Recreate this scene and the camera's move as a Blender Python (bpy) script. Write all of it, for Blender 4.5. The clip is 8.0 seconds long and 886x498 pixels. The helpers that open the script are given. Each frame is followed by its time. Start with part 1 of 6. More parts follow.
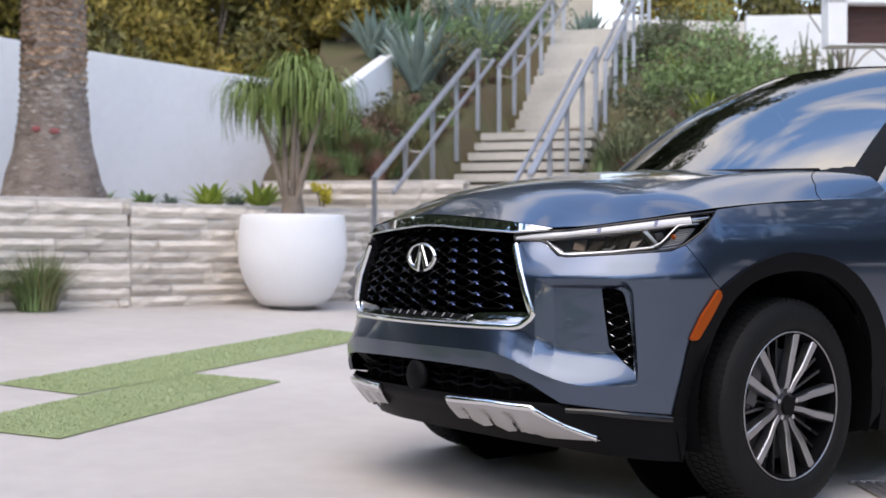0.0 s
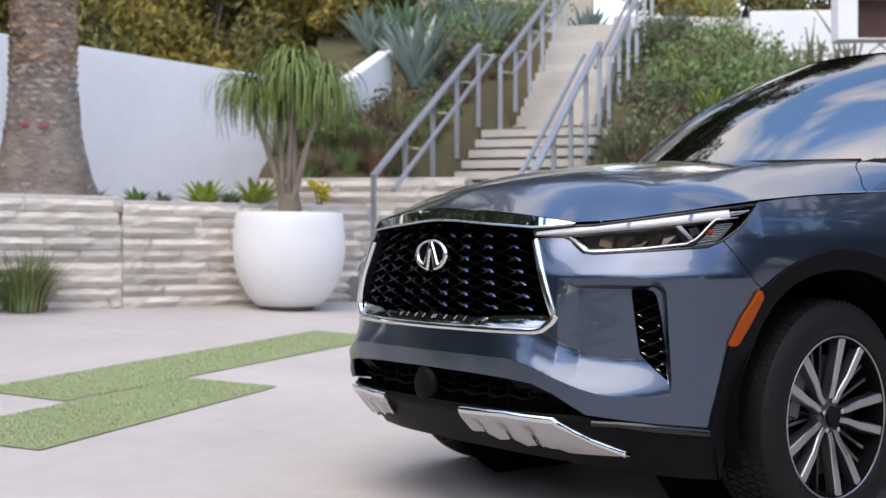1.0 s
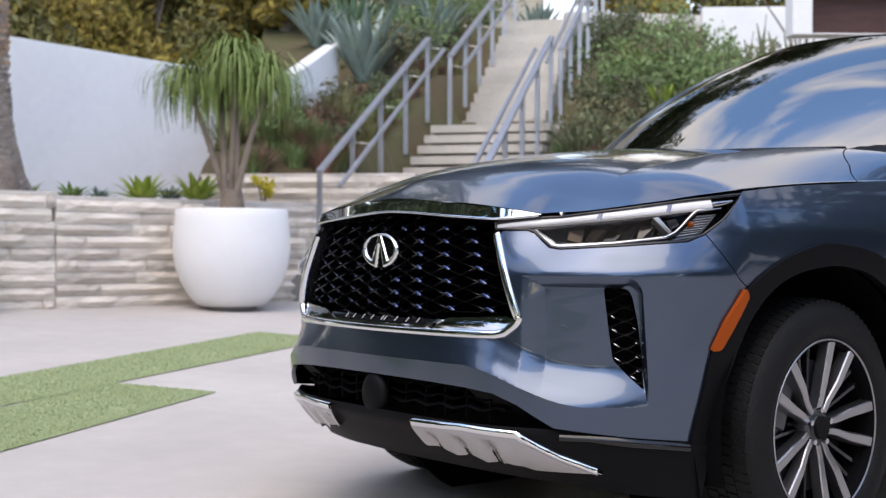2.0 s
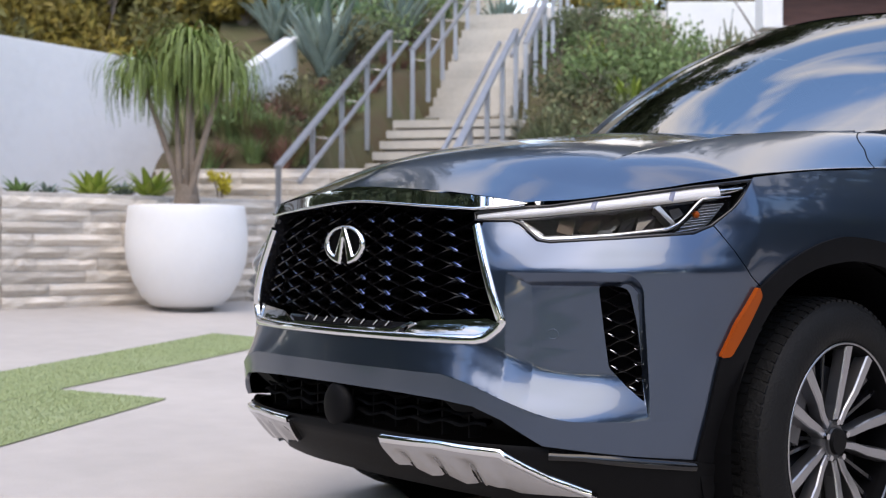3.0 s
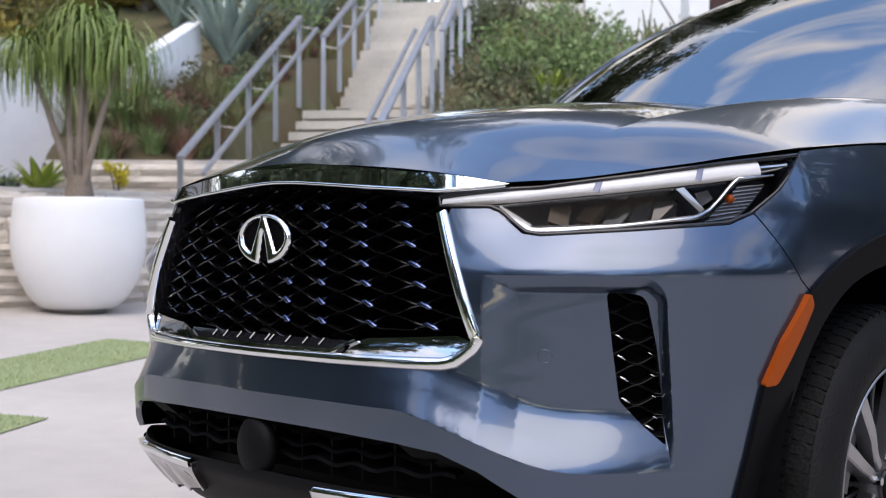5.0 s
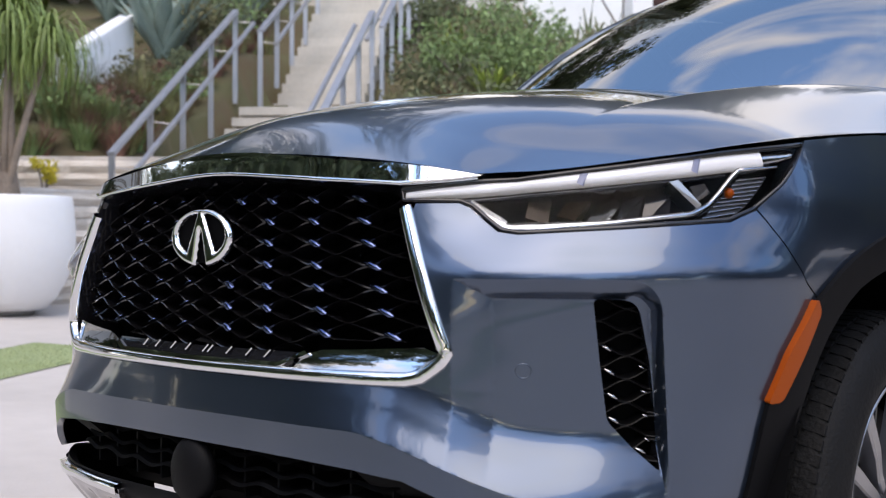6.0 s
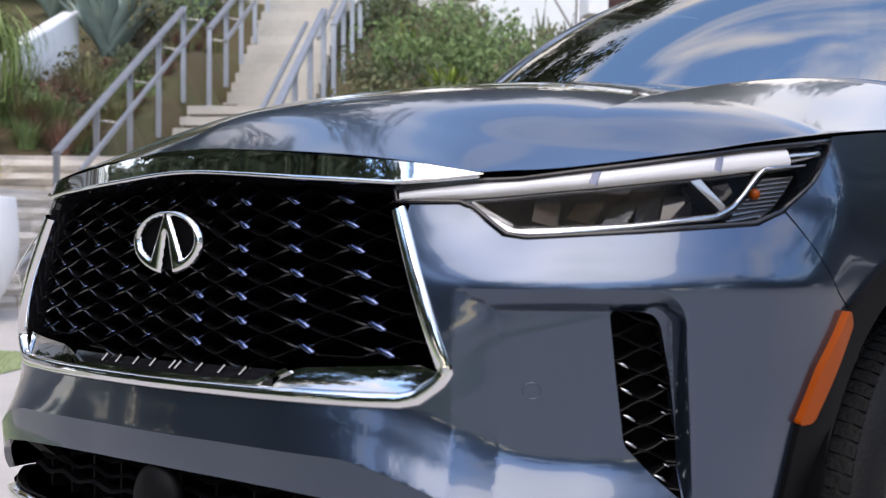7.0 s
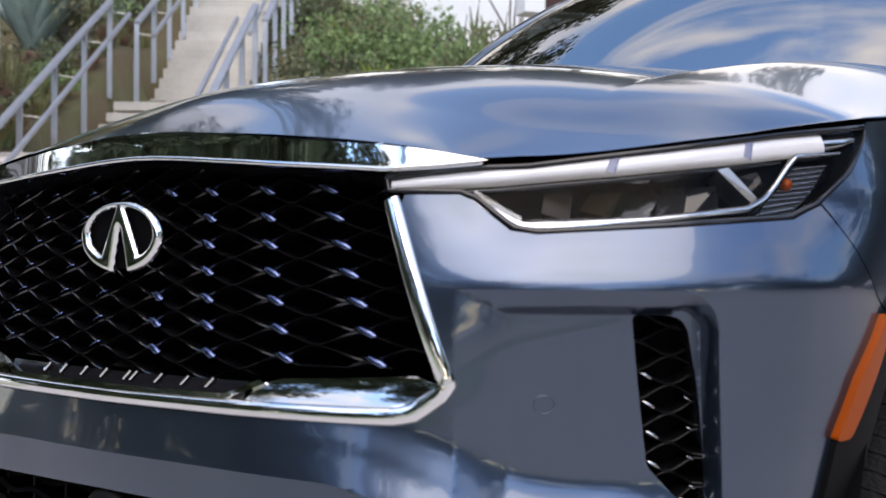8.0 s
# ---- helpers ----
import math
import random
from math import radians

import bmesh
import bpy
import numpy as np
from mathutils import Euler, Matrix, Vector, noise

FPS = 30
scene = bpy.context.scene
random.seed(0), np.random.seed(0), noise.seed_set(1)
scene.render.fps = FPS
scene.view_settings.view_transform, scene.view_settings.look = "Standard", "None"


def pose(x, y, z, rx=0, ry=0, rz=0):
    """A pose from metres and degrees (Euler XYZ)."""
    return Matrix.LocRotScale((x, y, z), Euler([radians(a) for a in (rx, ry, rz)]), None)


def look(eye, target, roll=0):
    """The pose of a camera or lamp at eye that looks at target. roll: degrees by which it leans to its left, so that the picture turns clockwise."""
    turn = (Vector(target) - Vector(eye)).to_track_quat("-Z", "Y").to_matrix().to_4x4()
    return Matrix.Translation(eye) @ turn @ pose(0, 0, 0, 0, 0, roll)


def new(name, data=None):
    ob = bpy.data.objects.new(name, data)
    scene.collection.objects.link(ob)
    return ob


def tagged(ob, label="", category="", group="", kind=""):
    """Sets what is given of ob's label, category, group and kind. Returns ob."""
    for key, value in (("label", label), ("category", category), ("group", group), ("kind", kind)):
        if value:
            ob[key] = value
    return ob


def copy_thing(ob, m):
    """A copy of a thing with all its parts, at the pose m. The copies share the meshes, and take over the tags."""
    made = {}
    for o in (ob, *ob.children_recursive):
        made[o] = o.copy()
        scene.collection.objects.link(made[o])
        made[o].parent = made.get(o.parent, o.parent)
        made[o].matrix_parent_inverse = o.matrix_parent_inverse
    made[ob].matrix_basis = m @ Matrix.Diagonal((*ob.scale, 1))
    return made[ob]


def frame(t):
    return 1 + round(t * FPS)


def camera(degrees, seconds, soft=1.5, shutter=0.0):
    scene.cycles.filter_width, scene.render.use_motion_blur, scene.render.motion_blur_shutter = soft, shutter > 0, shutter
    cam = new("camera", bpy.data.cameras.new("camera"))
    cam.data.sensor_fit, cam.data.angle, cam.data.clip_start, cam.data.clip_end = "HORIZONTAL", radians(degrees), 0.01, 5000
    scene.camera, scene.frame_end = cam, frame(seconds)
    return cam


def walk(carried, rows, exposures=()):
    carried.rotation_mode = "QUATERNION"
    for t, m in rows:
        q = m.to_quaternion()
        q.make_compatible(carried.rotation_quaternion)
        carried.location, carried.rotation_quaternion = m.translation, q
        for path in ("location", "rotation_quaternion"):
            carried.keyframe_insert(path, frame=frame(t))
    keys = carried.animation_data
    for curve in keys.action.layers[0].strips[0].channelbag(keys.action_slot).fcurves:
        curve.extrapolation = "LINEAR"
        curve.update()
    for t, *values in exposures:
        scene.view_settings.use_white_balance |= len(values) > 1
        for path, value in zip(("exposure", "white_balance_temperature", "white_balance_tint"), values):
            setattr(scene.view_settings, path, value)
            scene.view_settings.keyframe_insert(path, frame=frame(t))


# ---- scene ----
cam = camera(38.9, 8.0, 1.1)
cam.data.dof.use_dof, cam.data.dof.focus_distance, cam.data.dof.aperture_fstop = True, 2.75, 6.0
PATH = [
    (0, (3.919, -3.58, 0.941), (2.281, -2.432, 0.94), 0.2),
    (0.5, (3.744, -3.491, 0.938), (2.112, -2.335, 0.938), 0.2),
    (1, (3.568, -3.398, 0.93), (1.933, -2.245, 0.929), 0.2),
    (1.5, (3.399, -3.286, 0.922), (1.784, -2.106, 0.918), 0.2),
    (2, (3.226, -3.168, 0.916), (1.641, -1.948, 0.914), 0.2),
    (3.5, (2.69, -2.822, 0.897), (1.161, -1.533, 0.893), 0.1),
    (4, (2.508, -2.713, 0.896), (1.0, -1.399, 0.893), 0.1),
    (4.5, (2.353, -2.614, 0.896), (0.873, -1.27, 0.891), 0.1),
    (6, (1.981, -2.356, 0.895), (0.607, -0.902, 0.888), 0.2),
    (6.5, (1.876, -2.304, 0.902), (0.531, -0.824, 0.897), 0.2),
    (7, (1.782, -2.258, 0.902), (0.471, -0.747, 0.897), 0.2),
    (7.5, (1.685, -2.211, 0.897), (0.412, -0.668, 0.891), 0.2),
    (8, (1.564, -2.155, 0.894), (0.345, -0.57, 0.891), 0.3),
]
walk(cam, [(t, look(eye, target, roll)) for t, eye, target, roll in PATH])

# ---- light ----
world = bpy.data.worlds.new("world")
scene.world = world
world.use_nodes = True
SUN_EL, SUN_AZ = radians(58), radians(152)   # azimuth: clockwise from +y


def build_world():
    nt = world.node_tree
    nt.nodes.clear()
    out = nt.nodes.new("ShaderNodeOutputWorld")
    bg = nt.nodes.new("ShaderNodeBackground")
    sky = nt.nodes.new("ShaderNodeTexSky")
    sky.sky_type, sky.sun_disc = "NISHITA", False
    sky.sun_elevation, sky.sun_rotation = SUN_EL, SUN_AZ
    sky.air_density, sky.dust_density, sky.ozone_density = 1.0, 0.5, 1.6
    tc = nt.nodes.new("ShaderNodeTexCoord")
    mp = nt.nodes.new("ShaderNodeMapping")
    mp.inputs["Scale"].default_value = (1.5, 2.4, 4.2)
    mp.inputs["Rotation"].default_value = (0.2, 0.3, 1.9)
    n1 = nt.nodes.new("ShaderNodeTexNoise")
    n1.inputs["Scale"].default_value = 1.2
    n1.inputs["Detail"].default_value = 6
    n1.inputs["Roughness"].default_value = 0.5
    n1.inputs["Distortion"].default_value = 0.5
    ramp = nt.nodes.new("ShaderNodeValToRGB")
    ramp.color_ramp.elements[0].position, ramp.color_ramp.elements[0].color = 0.43, (0.0, 0.0, 0.0, 1)
    ramp.color_ramp.elements[1].position, ramp.color_ramp.elements[1].color = 0.64, (1, 1, 1, 1)
    deep = nt.nodes.new("ShaderNodeHueSaturation")
    deep.inputs["Saturation"].default_value, deep.inputs["Value"].default_value = 1.18, 1.75
    nt.links.new(sky.outputs["Color"], deep.inputs["Color"])
    mix = nt.nodes.new("ShaderNodeMix")
    mix.data_type = "RGBA"
    mix.inputs["B"].default_value = (5.3, 5.5, 5.9, 1)
    nt.links.new(tc.outputs["Generated"], mp.inputs["Vector"])
    nt.links.new(mp.outputs["Vector"], n1.inputs["Vector"])
    nt.links.new(n1.outputs["Fac"], ramp.inputs["Fac"])
    nt.links.new(ramp.outputs["Color"], mix.inputs["Factor"])
    nt.links.new(deep.outputs["Color"], mix.inputs["A"])
    nt.links.new(mix.outputs["Result"], bg.inputs["Color"])
    bg.inputs["Strength"].default_value = 0.15
    nt.links.new(bg.outputs["Background"], out.inputs["Surface"])


build_world()
sun = new("sun", bpy.data.lights.new("sun", "SUN"))
sun.data.energy, sun.data.angle, sun.data.color = 1.0, radians(56), (1.0, 0.95, 0.88)
sun.matrix_world = look((math.sin(SUN_AZ) * math.cos(SUN_EL) * 40, math.cos(SUN_AZ) * math.cos(SUN_EL) * 40, math.sin(SUN_EL) * 40), (0, 0, 0))
scene.view_settings.exposure = 1.13
scene.view_settings.use_white_balance = True
scene.view_settings.white_balance_temperature, scene.view_settings.white_balance_tint = 7650, 15


# ---- materials ----
def mat(name, col, rough=0.6, metal=0.0, vary=0.0, scale=4.0, col2=None, bump=0.0, bscale=40.0, coat=0.0, rand=0.0, island=0.0, stretch=(1, 1, 1), spec=0.5):
    """A surface: base colour with two scales of variation, fine relief, and a small shift from piece to piece."""
    m = bpy.data.materials.new(name)
    m.use_nodes = True
    nt = m.node_tree
    b = nt.nodes["Principled BSDF"]
    b.inputs["Roughness"].default_value, b.inputs["Metallic"].default_value = rough, metal
    b.inputs["Specular IOR Level"].default_value = spec
    if coat:
        b.inputs["Coat Weight"].default_value, b.inputs["Coat Roughness"].default_value = coat, 0.05
    c = (*col, 1)
    b.inputs["Base Color"].default_value = c
    tc = nt.nodes.new("ShaderNodeTexCoord")
    mp = nt.nodes.new("ShaderNodeMapping")
    mp.inputs["Scale"].default_value = stretch
    nt.links.new(tc.outputs["Object"], mp.inputs["Vector"])
    last = None
    if vary or col2:
        n1, n2 = nt.nodes.new("ShaderNodeTexNoise"), nt.nodes.new("ShaderNodeTexNoise")
        n1.inputs["Scale"].default_value, n2.inputs["Scale"].default_value = scale, scale * 9
        n1.inputs["Detail"].default_value, n2.inputs["Detail"].default_value = 5, 4
        for n in (n1, n2):
            nt.links.new(mp.outputs["Vector"], n.inputs["Vector"])
        add = nt.nodes.new("ShaderNodeMath")
        add.operation = "MULTIPLY_ADD"
        nt.links.new(n2.outputs["Fac"], add.inputs[0])
        add.inputs[1].default_value = 0.45
        nt.links.new(n1.outputs["Fac"], add.inputs[2])
        ramp = nt.nodes.new("ShaderNodeValToRGB")
        d = col2 or tuple(v * (1 - vary) for v in col)
        up = tuple(min(1, v * (1 + vary * 0.5)) for v in col)
        ramp.color_ramp.elements[0].position, ramp.color_ramp.elements[0].color = 0.50, (*d, 1)
        ramp.color_ramp.elements[1].position, ramp.color_ramp.elements[1].color = 0.92, (*up, 1)
        nt.links.new(add.outputs[0], ramp.inputs["Fac"])
        last = ramp.outputs["Color"]
    if rand or island:
        if rand:
            src = nt.nodes.new("ShaderNodeObjectInfo").outputs["Random"]
        else:
            src = nt.nodes.new("ShaderNodeNewGeometry").outputs["Random Per Island"]
        hsv = nt.nodes.new("ShaderNodeHueSaturation")
        mr = nt.nodes.new("ShaderNodeMapRange")
        k = rand or island
        mr.inputs["To Min"].default_value, mr.inputs["To Max"].default_value = 1 - k, 1 + k
        nt.links.new(src, mr.inputs["Value"])
        nt.links.new(mr.outputs["Result"], hsv.inputs["Value"])
        if last:
            nt.links.new(last, hsv.inputs["Color"])
        else:
            hsv.inputs["Color"].default_value = c
        last = hsv.outputs["Color"]
    if last:
        nt.links.new(last, b.inputs["Base Color"])
    if bump:
        n3 = nt.nodes.new("ShaderNodeTexNoise")
        n3.inputs["Scale"].default_value, n3.inputs["Detail"].default_value = bscale, 6
        nt.links.new(mp.outputs["Vector"], n3.inputs["Vector"])
        bp = nt.nodes.new("ShaderNodeBump")
        bp.inputs["Strength"].default_value, bp.inputs["Distance"].default_value = bump, 0.02
        nt.links.new(n3.outputs["Fac"], bp.inputs["Height"])
        nt.links.new(bp.outputs["Normal"], b.inputs["Normal"])
    return m


def clear_glass(name, tint=(1, 1, 1), dark=0.0, ior=1.5):
    """Glass as a thin sheet: clear, with the gloss of its face."""
    m = bpy.data.materials.new(name)
    m.use_nodes = True
    nt = m.node_tree
    nt.nodes.clear()
    out = nt.nodes.new("ShaderNodeOutputMaterial")
    tr = nt.nodes.new("ShaderNodeBsdfTransparent")
    tr.inputs["Color"].default_value = (*(v * (1 - dark) for v in tint), 1)
    gl = nt.nodes.new("ShaderNodeBsdfGlossy")
    gl.inputs["Roughness"].default_value = 0.0
    fr = nt.nodes.new("ShaderNodeFresnel")
    fr.inputs["IOR"].default_value = ior
    mx = nt.nodes.new("ShaderNodeMixShader")
    nt.links.new(fr.outputs["Fac"], mx.inputs["Fac"])
    nt.links.new(tr.outputs["BSDF"], mx.inputs[1])
    nt.links.new(gl.outputs["BSDF"], mx.inputs[2])
    nt.links.new(mx.outputs["Shader"], out.inputs["Surface"])
    return m


M = dict(
    concrete=mat("concrete", (0.47, 0.435, 0.405), 0.75, vary=0.12, scale=0.7, bump=0.12, bscale=60),
    turf=mat("turf", (0.32, 0.375, 0.20), 0.9, col2=(0.26, 0.32, 0.13), scale=1.5, bump=0.5, bscale=160),
    blade=mat("blade", (0.35, 0.41, 0.23), 0.8, island=0.2),
    stone=mat("stone", (0.74, 0.68, 0.61), 0.9, col2=(0.52, 0.45, 0.37), scale=4, bump=0.5, bscale=24, rand=0.22),
    mortar=mat("mortar", (0.60, 0.545, 0.48), 0.95, vary=0.2, bump=0.4),
    capstone=mat("capstone", (0.64, 0.59, 0.54), 0.8, vary=0.2, scale=3, bump=0.3),
    stucco=mat("stucco", (0.83, 0.825, 0.83), 0.85, vary=0.06, scale=0.8, bump=0.15, bscale=90),
    stair=mat("stair", (0.50, 0.46, 0.40), 0.8, vary=0.15, scale=2, bump=0.2, bscale=70, rand=0.05),
    grey=mat("grey", (0.26, 0.25, 0.24), 0.85, vary=0.2, scale=2, bump=0.2),
    steel=mat("steel", (0.46, 0.46, 0.48), 0.38, metal=0.75, vary=0.1, scale=6),
    pot=mat("pot", (0.80, 0.80, 0.80), 0.42, vary=0.03, scale=2, bump=0.03, bscale=40),
    soil=mat("soil", (0.10, 0.07, 0.045), 0.95, vary=0.4, scale=4, bump=0.6),
    hill=mat("hill", (0.085, 0.085, 0.035), 0.95, col2=(0.095, 0.065, 0.035), scale=1.3, bump=0.7, bscale=25),
    bark=mat("bark", (0.36, 0.29, 0.24), 0.95, col2=(0.16, 0.12, 0.10), scale=3, bump=0.9, bscale=22, stretch=(1, 1, 2.5)),
    plate=mat("plate", (0.72, 0.50, 0.35), 0.95, col2=(0.17, 0.105, 0.075), scale=6, bump=0.8, bscale=40, island=0.3),
    plate_grey=mat("plate_grey", (0.60, 0.52, 0.46), 0.95, col2=(0.27, 0.22, 0.19), scale=5, bump=0.8, bscale=40, island=0.22),
    red=mat("red", (0.36, 0.11, 0.11), 0.8, vary=0.2),
    twig=mat("twig", (0.24, 0.19, 0.15), 0.9, vary=0.3, bump=0.5),
    pony=mat("pony", (0.17, 0.235, 0.06), 0.55, island=0.4),
    hedge=mat("hedge", (0.235, 0.18, 0.032), 0.7, island=0.5),
    hedge2=mat("hedge2", (0.125, 0.115, 0.03), 0.7, island=0.5),
    shrub=mat("shrub", (0.105, 0.125, 0.06), 0.8, island=0.45),
    shrub2=mat("shrub2", (0.135, 0.125, 0.058), 0.8, island=0.45),
    shrub3=mat("shrub3", (0.15, 0.22, 0.08), 0.75, island=0.4),
    dry=mat("dry", (0.21, 0.21, 0.09), 0.9, island=0.45),
    dry_red=mat("dry_red", (0.20, 0.105, 0.075), 0.9, island=0.45),
    lime=mat("lime", (0.28, 0.36, 0.06), 0.6, island=0.3),
    agave=mat("agave", (0.25, 0.32, 0.27), 0.55, vary=0.2, scale=4, island=0.15),
    agave_green=mat("agave_green", (0.17, 0.26, 0.15), 0.55, vary=0.2, scale=4, island=0.15),
    succ=mat("succ", (0.22, 0.33, 0.12), 0.5, vary=0.2, island=0.2),
    yellow=mat("yellow", (0.60, 0.50, 0.05), 0.7, island=0.25),
    wood=mat("wood", (0.075, 0.028, 0.02), 0.6, col2=(0.045, 0.016, 0.012), scale=3, stretch=(1, 1, 8), bump=0.2),
    white=mat("white", (0.78, 0.77, 0.75), 0.7, vary=0.05, scale=1.2, bump=0.05),
    tan=mat("tan", (0.48, 0.42, 0.34), 0.85, vary=0.15, scale=2, bump=0.2),
    paint=mat("paint", (0.056, 0.081, 0.126), 0.30, metal=0.9, coat=1.0),
    black=mat("black", (0.0038, 0.0038, 0.0045), 0.55, vary=0.15, scale=20, bump=0.1, bscale=400, spec=0.1),
    gloss=mat("gloss", (0.008, 0.008, 0.01), 0.08),
    # near-black for hidden body parts and for the unlit depth of openings
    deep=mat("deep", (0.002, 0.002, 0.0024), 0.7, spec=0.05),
    chrome=mat("chrome", (0.78, 0.79, 0.80), 0.04, metal=1.0),
    chrome_dark=mat("chrome_dark", (0.26, 0.27, 0.28), 0.06, metal=1.0),
    # chrome darkened in colour, for the dark surroundings the tray mirrors
    chrome_dim=mat("chrome_dim", (0.50, 0.51, 0.52), 0.05, metal=1.0),
    joint=mat("joint", (0.20, 0.22, 0.32), 0.5),
    # metal tinted with the blue of the sky's glint on the mesh
    glint_blue=mat("glint_blue", (0.105, 0.135, 0.25), 0.18, metal=1.0),
    mesh=mat("mesh", (0.005, 0.005, 0.006), 0.16, spec=0.5),
    vent=mat("vent", (0.004, 0.004, 0.0045), 0.35, spec=0.18),
    satin=mat("satin", (0.44, 0.44, 0.45), 0.14, metal=1.0),
    alloy=mat("alloy", (0.36, 0.36, 0.375), 0.33, metal=1.0),
    alloy_dark=mat("alloy_dark", (0.055, 0.055, 0.06), 0.3, metal=0.3),
    rubber=mat("rubber", (0.0048, 0.0048, 0.0052), 0.65, vary=0.25, scale=12, bump=0.2, bscale=120, spec=0.22),
    amber=mat("amber", (0.29, 0.050, 0.002), 0.32, spec=0.2),
    amber_dark=mat("amber_dark", (0.03, 0.02, 0.011), 0.3, metal=0.6),
    drl=mat("drl", (0.62, 0.63, 0.67), 0.25, coat=1.0),
    canopy=mat("canopy", (0.05, 0.065, 0.025), 0.8, island=0.4),
    disc=mat("disc", (0.03, 0.03, 0.032), 0.35, metal=1.0),
    seat=mat("seat", (0.03, 0.028, 0.027), 0.8, vary=0.2),
    glass=clear_glass("glass", (0.75, 0.85, 0.82), 0.85, 5.2),
    lens=clear_glass("lens", (1, 1, 1), 0.0, 1.12),
)

# a faint glow stands in for the white sky mirrored over the strip
M["drl"].node_tree.nodes["Principled BSDF"].inputs["Emission Color"].default_value = (0.95, 0.97, 1.0, 1)
M["drl"].node_tree.nodes["Principled BSDF"].inputs["Emission Strength"].default_value = 0.06


# ---- builders ----
def mesh_ob(name, bm, material, parent=None, label="", smooth=False):
    me = bpy.data.meshes.new(name)
    bm.to_mesh(me)
    bm.free()
    for mm in material if isinstance(material, (list, tuple)) else [material]:
        me.materials.append(mm)
    if smooth:
        me.polygons.foreach_set("use_smooth", [True] * len(me.polygons))
    ob = new(name, me)
    if parent is not None:
        ob.parent = parent
    if label:
        ob["label"] = label
    return ob


def part(name, bm, material, parent, label="", smooth=False):
    return mesh_ob(name, bm, material, parent, label, smooth)


def raw(name, verts, faces, material, parent=None, label="", smooth=False, normals=None):
    me = bpy.data.meshes.new(name)
    me.from_pydata([tuple(map(float, v)) for v in verts], [], [tuple(map(int, f)) for f in faces])
    me.materials.append(material)
    if smooth:
        me.polygons.foreach_set("use_smooth", [True] * len(me.polygons))
    if normals is not None:
        me.normals_split_custom_set_from_vertices([tuple(map(float, n)) for n in normals])
    ob = new(name, me)
    if parent is not None:
        ob.parent = parent
    if label:
        ob["label"] = label
    return ob


def thing(name, label, category, group="", kind="", m=None):
    ob = new(name)
    ob.empty_display_size = 0.1
    if m is not None:
        ob.matrix_world = m
    return tagged(ob, label, category, group, kind)


def add_box(bm, size, m=Matrix(), bevel=0.0, seg=1):
    got = bmesh.ops.create_cube(bm, size=1.0, matrix=m @ Matrix.Diagonal((*size, 1)))
    if bevel:
        edges = list({e for v in got["verts"] for e in v.link_edges})
        bmesh.ops.bevel(bm, geom=edges, offset=bevel, segments=seg, affect="EDGES", clamp_overlap=True)
    return bm


def box(size, m=Matrix(), bevel=0.0, seg=1):
    return add_box(bmesh.new(), size, m, bevel, seg)


def cyl(r1, r2, h, m=Matrix(), seg=24, caps=True):
    bm = bmesh.new()
    bmesh.ops.create_cone(bm, cap_ends=caps, segments=seg, radius1=r1, radius2=r2, depth=h, matrix=m)
    return bm


def lathe(profile, seg=48):
    """Turns a profile of (radius, height) round z."""
    verts, faces = [], []
    for i in range(seg):
        a = 2 * math.pi * i / seg
        verts += [(r * math.cos(a), r * math.sin(a), z) for r, z in profile]
    k = len(profile)
    for i in range(seg):
        j = (i + 1) % seg
        faces += [(i * k + n, j * k + n, j * k + n + 1, i * k + n + 1) for n in range(k - 1)]
    return verts, faces


def tube(points, r, seg=8, r2=None):
    """A round bar along points."""
    pts = [Vector(p) for p in points]
    bm = bmesh.new()
    rings = []
    for i, p in enumerate(pts):
        d = (pts[min(i + 1, len(pts) - 1)] - pts[max(i - 1, 0)]).normalized()
        a = d.orthogonal().normalized() if abs(d.z) > 0.99 else d.cross(Vector((0, 0, 1))).normalized()
        b = d.cross(a)
        rr = r if r2 is None else r + (r2 - r) * i / (len(pts) - 1)
        rings.append([bm.verts.new(p + a * rr * math.cos(2 * math.pi * k / seg) + b * rr * math.sin(2 * math.pi * k / seg)) for k in range(seg)])
    for q, w in zip(rings, rings[1:]):
        for k in range(seg):
            bm.faces.new((q[k], q[(k + 1) % seg], w[(k + 1) % seg], w[k]))
    bm.faces.new(rings[0][::-1])
    bm.faces.new(rings[-1])
    return bm


def sheet(P):
    """Faces of a grid of points, and the points in a row."""
    P = np.asarray(P, float)
    n, k = P.shape[:2]
    faces = [(i * k + j, i * k + j + 1, (i + 1) * k + j + 1, (i + 1) * k + j) for i in range(n - 1) for j in range(k - 1)]
    return P.reshape(-1, 3), faces


# The courtyard's own axes: u to the right along the stone wall, v away towards the stairs.
def court(u, v, z=0.0):
    return Vector((3.919 - 0.819 * v + 0.574 * u, -3.58 + 0.574 * v + 0.819 * u, z))


COURT_TURN = math.degrees(math.atan2(0.819, 0.574))


def fall(x):
    """The height of the paving, which climbs gently away from the car."""
    t = np.clip(-1.0 - np.asarray(x, float), 0, 11)
    return 0.04 * t * t / (t + 0.25) + 0.0022 * np.clip(t - 4, 0, 7) ** 2


def court_fall(u, v):
    return float(fall(court(u, v).x))


# ---- ground ----
def build_ground():
    r = np.concatenate([np.linspace(0, 30, 61), 30 + np.geomspace(2, 1500, 22)])
    g = np.concatenate([-r[:0:-1], r])
    X, Y = np.meshgrid(g, g, indexing="ij")
    V, F = sheet(np.stack([X, Y, fall(X)], -1))
    tagged(raw("ground", V, F, M["concrete"], None, "pale smooth concrete paving", True), category="ground", kind="structure")


build_ground()


